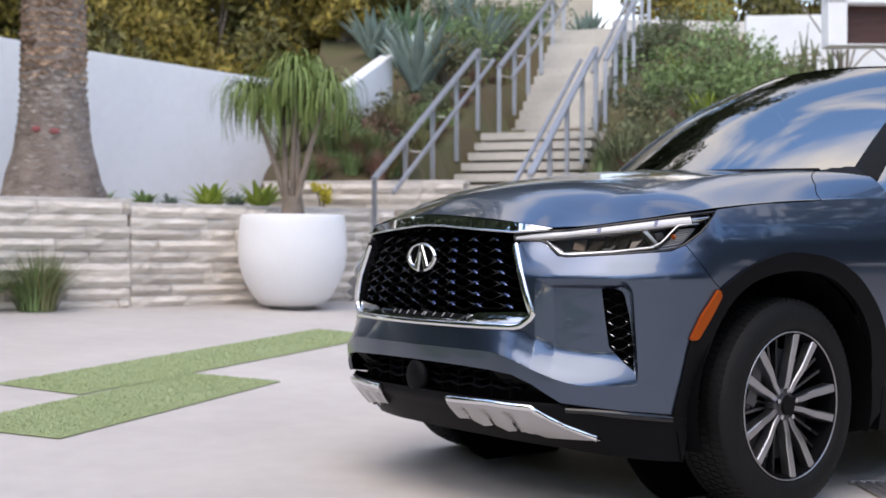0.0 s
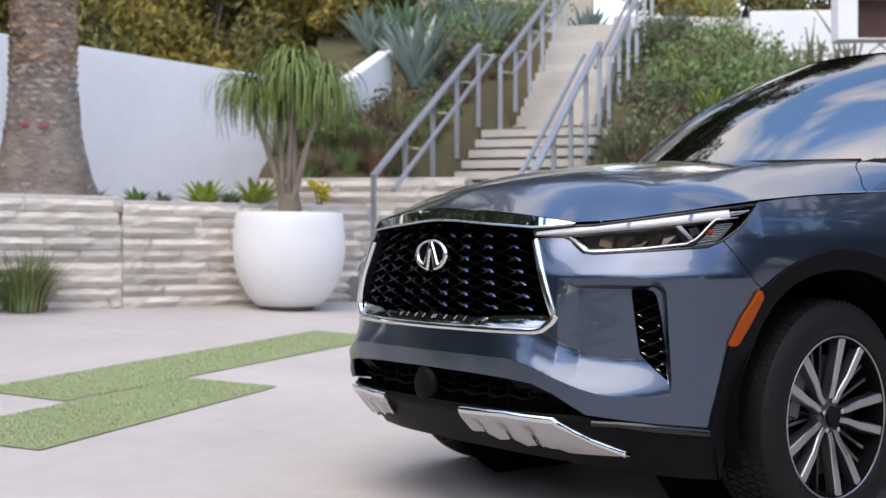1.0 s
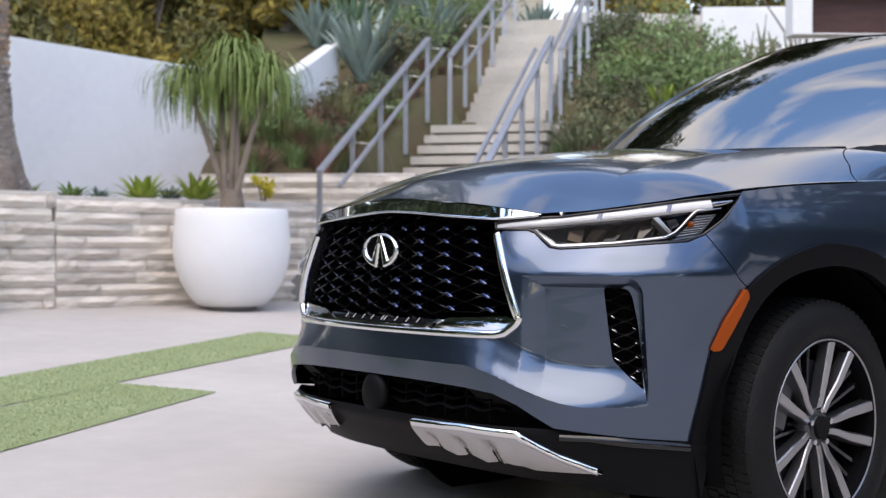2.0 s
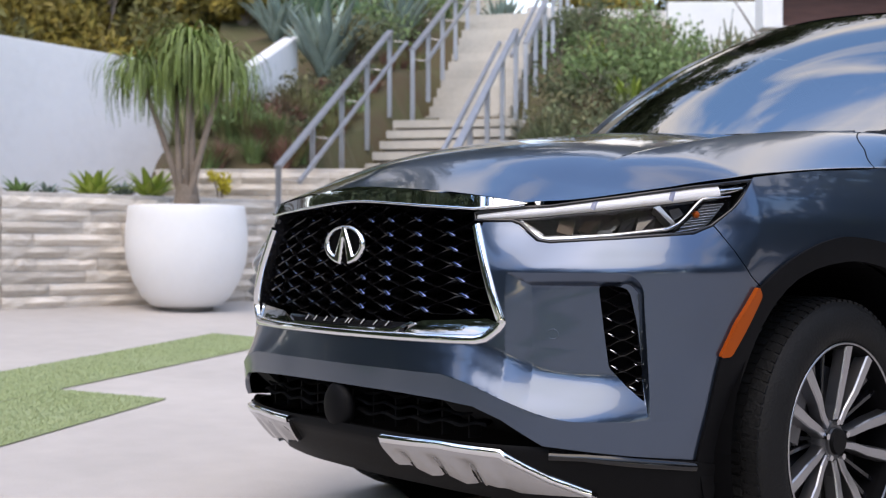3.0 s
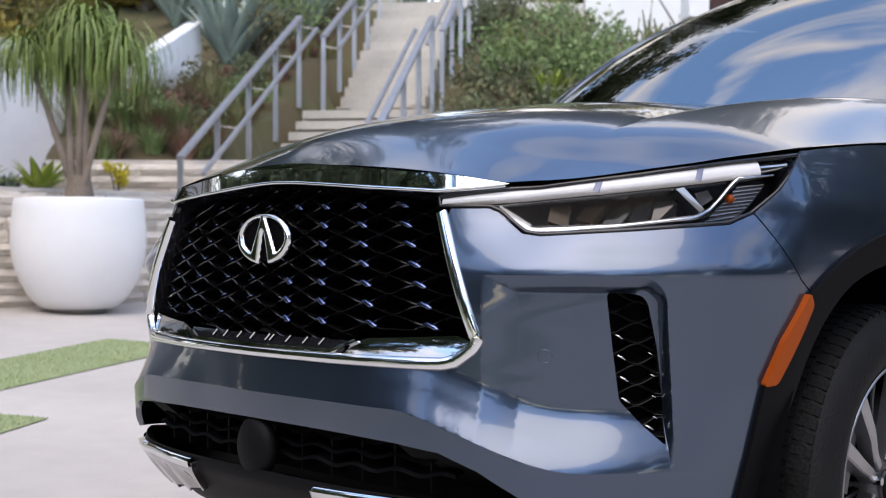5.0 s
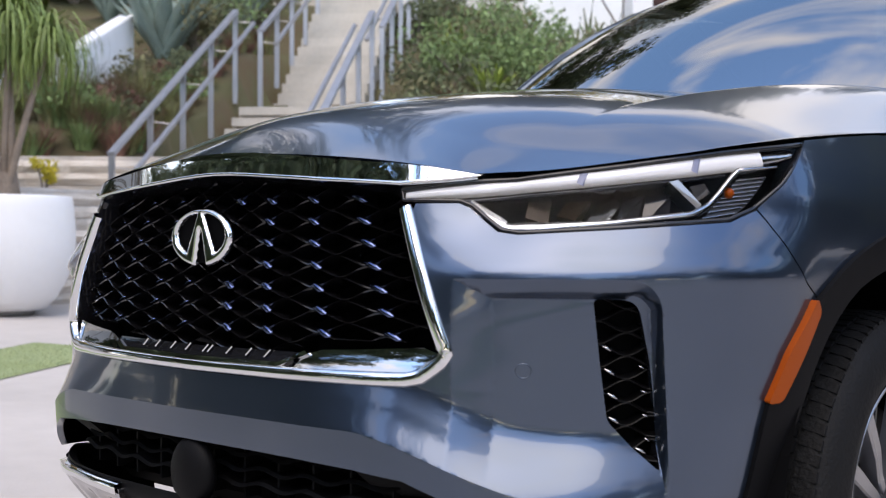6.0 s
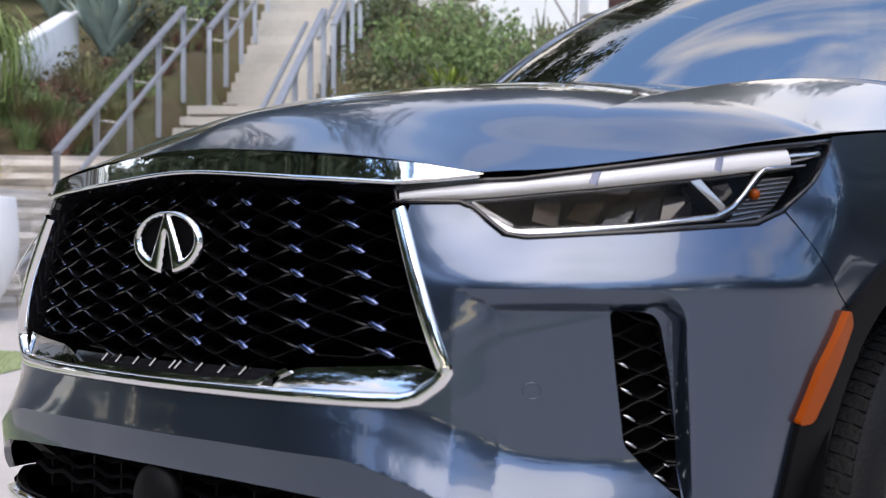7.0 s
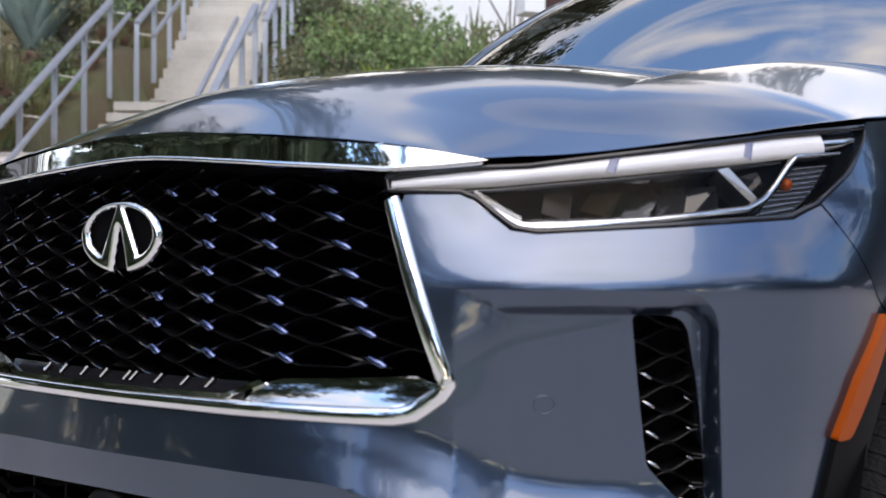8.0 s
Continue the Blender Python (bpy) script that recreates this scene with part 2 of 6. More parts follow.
def turf_strip(corners, n):
    """A strip of green turf let into the paving, with its blades."""
    c = [Vector((x, y, 0)) for x, y in corners]
    k = 24
    P = np.zeros((k, 8, 3))
    for i in range(k):
        for j in range(8):
            a, b = i / (k - 1), j / 7
            p = (c[0] * (1 - a) + c[3] * a) * (1 - b) + (c[1] * (1 - a) + c[2] * a) * b
            P[i, j] = (p.x, p.y, float(fall(p.x)) + 0.006)
    V, F = sheet(P)
    lawn = tagged(raw("lawn", V, F, M["turf"], None, "short green artificial turf strip set between paving slabs"), category="lawn", kind="structure")
    mid = (c[0] + c[1] + c[2] + c[3]) / 4
    if (Vector(P[1, 0]) - Vector(P[0, 0])).cross(Vector(P[0, 1]) - Vector(P[0, 0])).z > 0:
        lawn.data.flip_normals()
    rng = np.random.default_rng(5)
    a, b = rng.random(n), rng.random(n)
    C = np.array([tuple(v) for v in c])
    p = ((C[0] * (1 - a)[:, None] + C[3] * a[:, None]) * (1 - b)[:, None] + (C[1] * (1 - a)[:, None] + C[2] * a[:, None]) * b[:, None])
    p[:, 2] = fall(p[:, 0]) + 0.005
    ang = rng.random(n) * 6.283
    d = np.stack([np.cos(ang), np.sin(ang), 0 * ang], -1)
    w, h = 0.0028, 0.006 + 0.007 * rng.random(n)
    lean = rng.normal(0, 0.005, (n, 3))
    tip = p + lean
    tip[:, 2] = p[:, 2] + h
    V = np.concatenate([p - d * w, p + d * w, tip])
    F = np.stack([np.arange(n), np.arange(n) + n, np.arange(n) + 2 * n], -1)
    tagged(raw("turf_blades", V, F, M["blade"], lawn, "short green blades"), kind="stuff")


turf_strip([(-6.09, 2.04), (-5.42, 2.36), (-3.245, -1.133), (-3.87, -1.44)], 26000)
turf_strip([(-3.838, -0.18), (-3.25, 0.18), (-1.97, -1.66), (-2.56, -2.06)], 18000)

# unseen turf before the car, added to green and darken its reflections
turf_strip([(-12.0, -3.6), (-12.0, -8.5), (1.2, -7.0), (1.2, -3.7)], 9000)
turf_strip([(2.2, -4.6), (2.7, -5.1), (6.4, -2.3), (5.9, -1.8)], 9000)
turf_strip([(3.6, -7.6), (4.1, -8.1), (8.0, -5.2), (7.5, -4.7)], 6000)


# ---- stone walls ----
def rough_block(seed):
    """A split-faced stone of unit size: rough towards -y, sawn elsewhere."""
    rng = np.random.default_rng(seed)
    nx, nz = 7, 3
    f = np.zeros((nx, nz, 3))
    for i in range(nx):
        for j in range(nz):
            e = (0.75 if i in (0, nx - 1) else 1) * (0.45 if j in (0, nz - 1) else 1)
            f[i, j] = (-0.5 + i / (nx - 1), -0.5 * (0.35 + 0.65 * e) - rng.random() * 0.4 * e, -0.5 + j / (nz - 1))
    f[..., 0] += 0
    V, F = sheet(f)
    V = list(map(tuple, V))
    ring = [i * nz for i in range(nx)] + [(nx - 1) * nz + j for j in range(1, nz)] + [i * nz + nz - 1 for i in range(nx - 2, -1, -1)] + [j for j in range(nz - 2, 0, -1)]
    k = len(V)
    V += [(V[i][0], 0.5, V[i][2]) for i in ring]
    n = len(ring)
    F = F + [(ring[i], k + i, k + (i + 1) % n, ring[(i + 1) % n]) for i in range(n)]
    me = bpy.data.meshes.new("stone")
    me.from_pydata(V, [], [tuple(map(int, q)) for q in F])
    me.materials.append(M["stone"])
    bm = bmesh.new()
    bm.from_mesh(me)
    bmesh.ops.recalc_face_normals(bm, faces=bm.faces)
    bm.to_mesh(me)
    bm.free()
    return me


STONES = [rough_block(40 + i) for i in range(8)]
WALL_JOBS = []


def stone_wall(name, a, b, z0, z1, label, thick=0.35, course=0.122, cap=0.03):
    """A retaining wall of split stone courses from a to b (u, v)."""
    pa, pb = court(*a), court(*b)
    d = pb - pa
    L = d.length
    core = box((L, thick, z1 - z0 - cap), Matrix.Translation(((pa + pb) / 2).to_3d()) @ Matrix.Rotation(math.atan2(d.y, d.x), 4, "Z") @ Matrix.Translation((0, thick / 2 + 0.03, (z0 + z1 - cap) / 2)), 0.004)
    w = tagged(mesh_ob(name, core, M["mortar"], None, label), category="wall", kind="structure")
    part("coping", box((L + 0.05, thick + 0.10, cap + 0.012), Matrix.Translation(((pa + pb) / 2).to_3d()) @ Matrix.Rotation(math.atan2(d.y, d.x), 4, "Z") @ Matrix.Translation((0, thick / 2 + 0.0, z1 - cap / 2)), 0.008, 2), M["capstone"], w, "pale stone coping")
    WALL_JOBS.append((w, pa, d.normalized(), L, z0, z1 - cap, course))
    return w


stone_wall("wall_planter_west", (-6.9, 10.8), (-3.256, 13.0), 0.15, 1.435, "planter wall of pale split stone courses")
stone_wall("wall_planter_east", (-3.256, 13.0), (-0.62, 15.05), 0.2, 1.40, "planter wall of pale split stone courses running to the steps")
stone_wall("wall_terrace", (-2.2, 15.55), (0.25, 15.15), 0.45, 1.76, "terrace wall of split stone below the planted slope")
part_ob = box((3.2, 0.9, 0.32), Matrix.Translation(court(-0.1, 15.05, 0.46)) @ Matrix.Rotation(radians(COURT_TURN), 4, "Z"), 0.012)
tagged(mesh_ob("kerb", part_ob, M["grey"], None, "grey concrete kerb at the foot of the steps"), category="kerb", kind="structure")

# planter soil
def soil_patch(pts, z, name, label):
    bm = bmesh.new()
    vs = [bm.verts.new(court(u, v, z)) for u, v in pts]
    f = bm.faces.new(vs)
    if f.normal.z < 0:
        f.normal_flip()
    ret = bmesh.ops.extrude_face_region(bm, geom=[f])
    bmesh.ops.translate(bm, vec=(0, 0, -0.3), verts=[g for g in ret["geom"] if isinstance(g, bmesh.types.BMVert)])
    bmesh.ops.recalc_face_normals(bm, faces=bm.faces)
    return tagged(mesh_ob(name, bm, M["soil"], None, label), category="soil", kind="structure")


soil_patch([(-7.0, 11.0), (-3.3, 13.3), (-0.7, 15.3), (-2.0, 20.5), (-8.5, 16.5)], 1.36, "planter_bed", "dark planter soil behind the stone wall")


# ---- white boundary walls ----
def slab_wall(name, a, b, z0, za, zb, thick, material, label):
    """A wall from a to b (u, v) whose top runs from za to zb."""
    pa, pb = court(*a), court(*b)
    d = (pb - pa).normalized()
    n = Vector((-d.y, d.x, 0)) * thick
    bm = bmesh.new()
    pts = [Vector((p.x, p.y, z)) for p, z in ((pa, z0), (pb, z0), (pb, zb), (pa, za))]
    f0 = [bm.verts.new(p) for p in pts]
    f1 = [bm.verts.new(p + n) for p in pts]
    bm.faces.new(f0)
    bm.faces.new(f1[::-1])
    for i in range(4):
        bm.faces.new((f0[i], f1[i], f1[(i + 1) % 4], f0[(i + 1) % 4]))
    bmesh.ops.recalc_face_normals(bm, faces=bm.faces)
    bmesh.ops.bevel(bm, geom=bm.edges[:], offset=0.015, segments=2, affect="EDGES")
    return tagged(mesh_ob(name, bm, material, None, label), category="wall", kind="structure")


slab_wall("wall_white_west", (-12.5, 13.9), (-1.9, 22.7), 0.3, 4.43, 3.80, 0.25, M["stucco"], "white rendered boundary wall behind the planter")
slab_wall("wall_white_slope", (-1.50, 17.8), (-0.80, 19.8), 1.9, 3.12, 4.0, 0.22, M["stucco"], "white rendered wall climbing the slope")
slab_wall("wall_white_east", (5.30, 22.0), (12.5, 21.0), 2.0, 5.04, 5.0, 0.25, M["white"], "white garden wall above the planted slope")
slab_wall("wall_far", (3.6, 26.5), (9.0, 27.0), 3.0, 5.8, 5.8, 0.25, M["capstone"], "pale rendered wall at the top of the garden")
slab_wall("wall_tan", (3.3, 25.5), (9.0, 25.5), 3.0, 5.35, 5.35, 0.3, M["tan"], "tan stone wall behind the steps")
slab_wall("wall_back", (-2.6, 28.5), (3.4, 28.5), 3.0, 9.0, 9.0, 0.3, M["tan"], "tan rendered wall beyond the steps")

# ---- steps ----
AX, PX = Vector((0.30, 0.954)), Vector((0.954, -0.30))
turn_stairs = math.degrees(math.atan2(0.819 * 0.954 - 0.574 * 0.30, 0.574 * 0.954 + 0.819 * 0.30))


def stair_point(foot, along, across, z):
    q = foot + AX * along + PX * across
    return court(q.x, q.y, z)


flights = thing("steps", "pale concrete garden steps climbing a planted slope in two flights", "stairs", kind="structure")
FOOT = Vector((-0.48, 14.95))
N1, R1, T1 = 12, 0.170, 0.335
for i in range(N1):
    c = stair_point(FOOT, T1 * (i + 0.55), 0.78, 0.60 + R1 * (i + 1) - 0.055)
    ob = part("step", box((1.72, T1 + 0.05, 0.11), Matrix.Translation(c) @ Matrix.Rotation(radians(turn_stairs), 4, "Z"), 0.008, 2), M["stair"], flights)
    # darker grey block standing in for the shaded gap between open treads
    c = stair_point(FOOT, T1 * (i + 0.62) + 0.3, 0.78, 0.60 + R1 * (i + 0.5) - 0.20)
    part("riser", box((1.66, 0.6, R1 + 0.36), Matrix.Translation(c) @ Matrix.Rotation(radians(turn_stairs), 4, "Z")), M["grey"], flights)
TOP1 = T1 * N1
Z1 = 0.60 + R1 * N1
c = stair_point(FOOT, TOP1 + 0.55, 0.80, Z1 - 0.08)
part("landing", box((1.9, 1.25, 0.16), Matrix.Translation(c) @ Matrix.Rotation(radians(turn_stairs), 4, "Z"), 0.008, 2), M["stair"], flights)
N2, R2, T2 = 13, 0.168, 0.25
for i in range(N2):
    c = stair_point(FOOT, TOP1 + 0.78 + T2 * (i + 0.55), 0.71, Z1 + R2 * (i + 0.5) - 0.10)
    part("step", box((1.22, T2 + 0.03, R2 + 0.2), Matrix.Translation(c) @ Matrix.Rotation(radians(turn_stairs), 4, "Z"), 0.008, 2), M["stair"], flights)
TOP2, Z2 = TOP1 + 0.78 + T2 * N2, Z1 + R2 * N2
part("top_landing", box((1.4, 2.4, 0.2), Matrix.Translation(stair_point(FOOT, TOP2 + 1.2, 0.71, Z2 - 0.10)) @ Matrix.Rotation(radians(turn_stairs), 4, "Z"), 0.01), M["stair"], flights)


def flat_bar(a, b, w, h):
    """A rectangular bar from a to b, its width level."""
    d = b - a
    q = d.to_track_quat("Y", "Z").to_matrix().to_4x4()
    return box((w, d.length, h), Matrix.Translation((a + b) / 2) @ q, min(w, h) * 0.2, 2)


def railing(across, along0, along1, z0, z1, height, posts, label, inner, end_drop=False):
    """A steel handrail up one flight: posts, a broad top rail and a second rail on the inner side."""
    r = thing("handrail", label, "handrail", "steel handrails of the steps")
    a, b = stair_point(FOOT, along0, across, z0 + height), stair_point(FOOT, along1, across, z1 + height)
    part("top_rail", flat_bar(a, b, 0.085, 0.045), M["steel"], r)
    ai, bi = (stair_point(FOOT, s, across + inner, z + height - 0.16) for s, z in ((along0, z0), (along1, z1)))
    part("hand_rail", flat_bar(ai, bi, 0.05, 0.05), M["steel"], r)
    for k in range(posts):
        t = (k + 0.02) / (posts - 0.96)
        s, z = along0 + (along1 - along0) * t, z0 + (z1 - z0) * t
        p = stair_point(FOOT, s, across, 0)
        part("post", box((0.06, 0.035, height + 0.1), Matrix.Translation((p.x, p.y, z + height / 2 - 0.05)) @ Matrix.Rotation(radians(turn_stairs), 4, "Z"), 0.004), M["steel"], r)
        q0, q1 = stair_point(FOOT, s, across, z + height - 0.13), stair_point(FOOT, s, across + inner, z + height - 0.16)
        part("bracket", tube([q0, q1], 0.006, 6), M["steel"], r)
    return r


railing(-0.20, -0.45, TOP1 - 0.05, 0.64, 2.82, 1.10, 5, "brushed steel handrail on the lower flight", 0.24)
railing(1.66, -0.45, 3.55, 0.66, 2.70, 1.10, 5, "brushed steel handrail on the lower flight", -0.22)
railing(0.17, 3.78, TOP2 + 0.3, 2.66, 4.85, 0.95, 6, "brushed steel handrail on the upper flight", 0.20)
railing(1.72, 3.95, TOP2 + 0.3, 2.70, 4.95, 0.97, 6, "brushed steel handrail on the upper flight", -0.20)


# ---- slope ----
def hill_height(u, v):
    """The planted slope beside the steps."""
    t = np.clip(v - 15.3, 0, 20)
    h = 1.55 + 0.385 * t
    h = np.where(v > 24.5, 1.55 + 0.385 * 9.2 + 0.05 * (v - 24.5), h)
    h = h + 0.12 * np.sin(u * 1.9 + v) + 0.10 * np.sin(v * 2.3 - u * 1.1)
    s = (u + 0.48) * 0.30 + (v - 14.95) * 0.954
    w = (u + 0.48) * 0.954 - (v - 14.95) * 0.30
    trench = np.clip(1 - np.abs(w - 0.78) / 1.12, 0, 1)
    step_z = np.where(s < TOP1 + 0.9, 0.60 + 0.507 * s, Z1 + 0.63 * (s - TOP1 - 0.78)) - 0.15
    return np.where(trench > 0.12, np.minimum(h, step_z - 0.1), h)


def slope_patch(name, u0, u1, v0, v1):
    U, W = np.meshgrid(np.linspace(u0, u1, 70), np.linspace(v0, v1, 60), indexing="ij")
    P = np.stack([3.919 - 0.819 * W + 0.574 * U, -3.58 + 0.574 * W + 0.819 * U, hill_height(U, W)], -1)
    V, F = sheet(P)
    ob = tagged(raw(name, V, F, M["hill"], None, "planted bank of dry soil and low ground cover", True), category="slope", kind="structure")
    if ob.data.polygons[0].normal.z < 0:
        ob.data.flip_normals()


slope_patch("slope", -2.3, 13.0, 15.6, 30.0)

# ---- house corner ----
house = thing("house", "white modern house corner with a dark timber recess", "house")
ht = Matrix.Translation(court(4.80, 15.66, 0)) @ Matrix.Rotation(radians(COURT_TURN), 4, "Z")
for size, at in (((0.24, 0.3, 0.62), (0.12, 0.15, 3.80)), ((7.0, 0.3, 0.5), (3.5, 0.15, 4.27)), ((7.0, 0.3, 0.018), (3.5, 0.15, 3.505)), ((6.0, 0.3, 4.0), (4.6, 1.2, 1.8))):
    part("wall", box(size, ht @ Matrix.Translation(at), 0.01), M["white"], house)
part("timber_panel", box((6.7, 0.06, 0.56), ht @ Matrix.Translation((3.58, 0.22, 3.80)), 0.005), M["wood"], house, "dark brown timber panel")


# ---- plants ----
def leaves(rng, centres, size, normal_up=0.4, ratio=0.45, fold=0.25):
    """Small folded leaves at the given places."""
    n = len(centres)
    a = rng.normal(size=(n, 3))
    a[:, 2] = np.abs(a[:, 2]) * normal_up + 0.1
    a /= np.linalg.norm(a, axis=1, keepdims=True)
    b = np.cross(a, rng.normal(size=(n, 3)))
    b /= np.linalg.norm(b, axis=1, keepdims=True)
    c = np.cross(a, b)
    s = size * (0.6 + 0.8 * rng.random((n, 1)))
    p0, p2 = centres - b * s * 0.5, centres + b * s * 0.5
    p1, p3 = centres + c * s * ratio * 0.5 + a * s * fold * 0.4, centres - c * s * ratio * 0.5 + a * s * fold * 0.4
    V = np.concatenate([p0, p1, p2, p3])
    i = np.arange(n)
    F = np.concatenate([np.stack([i, i + n, i + 2 * n], -1), np.stack([i, i + 2 * n, i + 3 * n], -1)])
    return V, F


def bush(at, r, h, n, size, material, seed, label, name="shrub", category="shrub", group="", clumps=7, mats=None):
    """A shrub: stems and a crown of leaves gathered in uneven clumps."""
    rng = np.random.default_rng(seed)
    ob = thing(name, label, category, group, m=Matrix.Translation(at))
    cc = rng.normal(size=(clumps, 3)) * np.array([0.5, 0.5, 0.28]) * np.array([r, r, h])
    cc[:, 2] = np.abs(cc[:, 2]) + h * (0.25 + 0.35 * rng.random(clumps))
    rr = r * (0.35 + 0.35 * rng.random(clumps))
    which = rng.integers(0, clumps, n)
    d = rng.normal(size=(n, 3))
    d /= np.linalg.norm(d, axis=1, keepdims=True)
    rad = rng.random((n, 1)) ** 0.45
    p = cc[which] + d * rad * rr[which][:, None] * np.array([1, 1, 0.8])
    p = p[p[:, 2] > 0.02]
    V, F = leaves(rng, p, size)
    raw("crown", V, F, material, ob)
    bm = bmesh.new()
    for k in range(clumps):
        t = tube([(0, 0, -0.15), tuple(cc[k] * 0.5), tuple(cc[k])], 0.03 * max(0.4, r), 5, 0.008)
        me = bpy.data.meshes.new("tmp")
        t.to_mesh(me)
        t.free()
        bm.from_mesh(me)
        bpy.data.meshes.remove(me)
    part("branchwork", bm, M["twig"], ob)
    return ob


def rosette(at, r, h, n, w, material, seed, label, name="agave", category="succulent", group="", curl=0.35, upright=0.5):
    """A rosette of thick tapering leaves."""
    rng = np.random.default_rng(seed)
    ob = thing(name, label, category, group, m=Matrix.Translation(at))
    for k in range(n):
        az = k * 2.39996 + rng.normal(0, 0.1)
        up = upright + (1.25 - upright) * (k / n) ** 1.2 + rng.normal(0, 0.06)
        L = r * (0.85 + 0.3 * rng.random()) * (1.0 if k < n * 0.8 else 0.8)
        d = Vector((math.cos(az), math.sin(az), 0))
        q = Vector((-math.sin(az), math.cos(az), 0))
        V, F = [], []
        for i in range(6):
            t = i / 5
            el = up - curl * t * t * 0.6
            c = d * (0.03 * r + L * t * math.cos(el)) + Vector((0, 0, L * t * math.sin(el) * h / r))
            ww = w * (0.7 + 0.9 * t if t < 0.35 else 1.02) * (1 - max(0, t - 0.35) / 0.66) ** 0.8 + 0.002
            th = ww * 0.30
            V += [c - q * ww, c + Vector((0, 0, -th)), c + q * ww, c + Vector((0, 0, th * 0.2))]
        for i in range(5):
            F += [(i * 4 + j, i * 4 + (j + 1) % 4, i * 4 + 4 + (j + 1) % 4, i * 4 + 4 + j) for j in range(4)]
        raw("leaf", [tuple(v) for v in V], F, material, ob, "", True)
    return ob


def tuft(at, r, h, n, material, seed, label, name="grass_tuft", category="grass", group="grass tufts at the wall"):
    """A tuft of arching blades."""
    rng = np.random.default_rng(seed)
    ob = thing(name, label, category, group, m=Matrix.Translation(at))
    V, F = [], []
    for k in range(n):
        az, out, L = rng.random() * 6.283, rng.random() ** 0.7, h * (0.6 + 0.5 * rng.random())
        d, q = np.array([math.cos(az), math.sin(az), 0]), np.array([-math.sin(az), math.cos(az), 0]) * 0.008
        b = d * r * 0.35 * rng.random()
        k0 = len(V)
        for i in range(5):
            t = i / 4
            c = b + d * r * out * t ** 1.6 + np.array([0, 0, L * t * (1 - 0.25 * out * t)])
            wq = q * (1 - t * 0.9)
            V += [c - wq, c + wq]
        F += [(k0 + 2 * i, k0 + 2 * i + 1, k0 + 2 * i + 3, k0 + 2 * i + 2) for i in range(4)]
    raw("foliage", V, F, material, ob)
    return ob


# the large white pot and its ponytail palm
POT = court(-1.615, 13.47, court_fall(-1.615, 13.47))
pot = thing("planter_pot", "large round white glazed planter pot on the paving", "planter", m=Matrix.Translation(POT))
prof = [(0.0, 0.0), (0.30, 0.0), (0.345, 0.02), (0.42, 0.10), (0.505, 0.25), (0.562, 0.42), (0.583, 0.58), (0.580, 0.74), (0.565, 0.90), (0.555, 0.985), (0.548, 1.000), (0.520, 1.000), (0.510, 0.985), (0.515, 0.90)]
prof = [(r, 0.035 + 0.965 * z) for r, z in prof]
v, f = lathe(prof, 72)
raw("bowl", v, f, M["pot"], pot, "", True)
# dark disc added to give the shadow gap beneath the bowl
part("foot", cyl(0.24, 0.26, 0.05, pose(0, 0, 0.025), 40), M["grey"], pot, "dark foot added for the shadow gap under the pot")
part("soil", cyl(0.515, 0.515, 0.04, pose(0, 0, 0.92), 40), M["soil"], pot, "dark potting soil")


def ponytail(at):
    """Several bare stems, each with a fountain of narrow drooping leaves."""
    rng = np.random.default_rng(11)
    ob = thing("ponytail_palm", "ponytail palm with drooping green leaves growing in the white pot", "palm", m=Matrix.Translation(at))
    heads = []
    for k, (x, y, h, lean) in enumerate(((-0.05, 0.0, 1.32, (-0.30, -0.30)), (0.03, 0.03, 1.50, (-0.05, 0.05)), (0.0, -0.05, 1.30, (-0.22, 0.10)), (0.06, -0.02, 1.36, (0.20, 0.28)), (-0.02, 0.04, 1.52, (0.12, -0.10)))):
        top = Vector((x + lean[0], y + lean[1], h))
        pts = [Vector((x, y, -0.06)).lerp(top, t) + Vector((0.03 * math.sin(3 * t + k), 0.03 * math.cos(2 * t + k), 0)) for t in (0, 0.15, 0.35, 0.6, 0.8, 1.0)]
        part("stem", tube(pts, 0.042, 10, 0.020), M["twig"], ob, "grey-brown bare stem", True)
        heads.append(pts[-1])
    part("caudex", cyl(0.16, 0.10, 0.36, pose(0, 0, 0.08), 20), M["twig"], ob, "swollen base")
    for n, hd in enumerate(heads):
        V, F = [], []
        for k in range(300):
            az, L, up = rng.random() * 6.283, 0.34 + 0.52 * rng.random() ** 1.3, 0.2 + 1.3 * rng.random()
            d, q = np.array([math.cos(az), math.sin(az), 0]), np.array([-math.sin(az), math.cos(az), 0]) * (0.009 + 0.004 * rng.random())
            c = np.array(hd) + rng.normal(0, 0.03, 3)
            el, k0, seg = up, len(V), 8
            for i in range(seg + 1):
                V += [c - q * (1 - 0.75 * i / seg), c + q * (1 - 0.75 * i / seg)]
                c = c + (d * math.cos(el) + np.array([0, 0, math.sin(el)])) * L / seg
                el -= (0.34 + 0.14 * rng.random()) * (1.0 if el > -1.45 else 0.0)
            F += [(k0 + 2 * i, k0 + 2 * i + 1, k0 + 2 * i + 3, k0 + 2 * i + 2) for i in range(seg)]
        raw("leaf_head", V, F, M["pony"], ob, "drooping green leaves")
    return ob


ponytail(POT + Vector((0, 0, 0.94)))


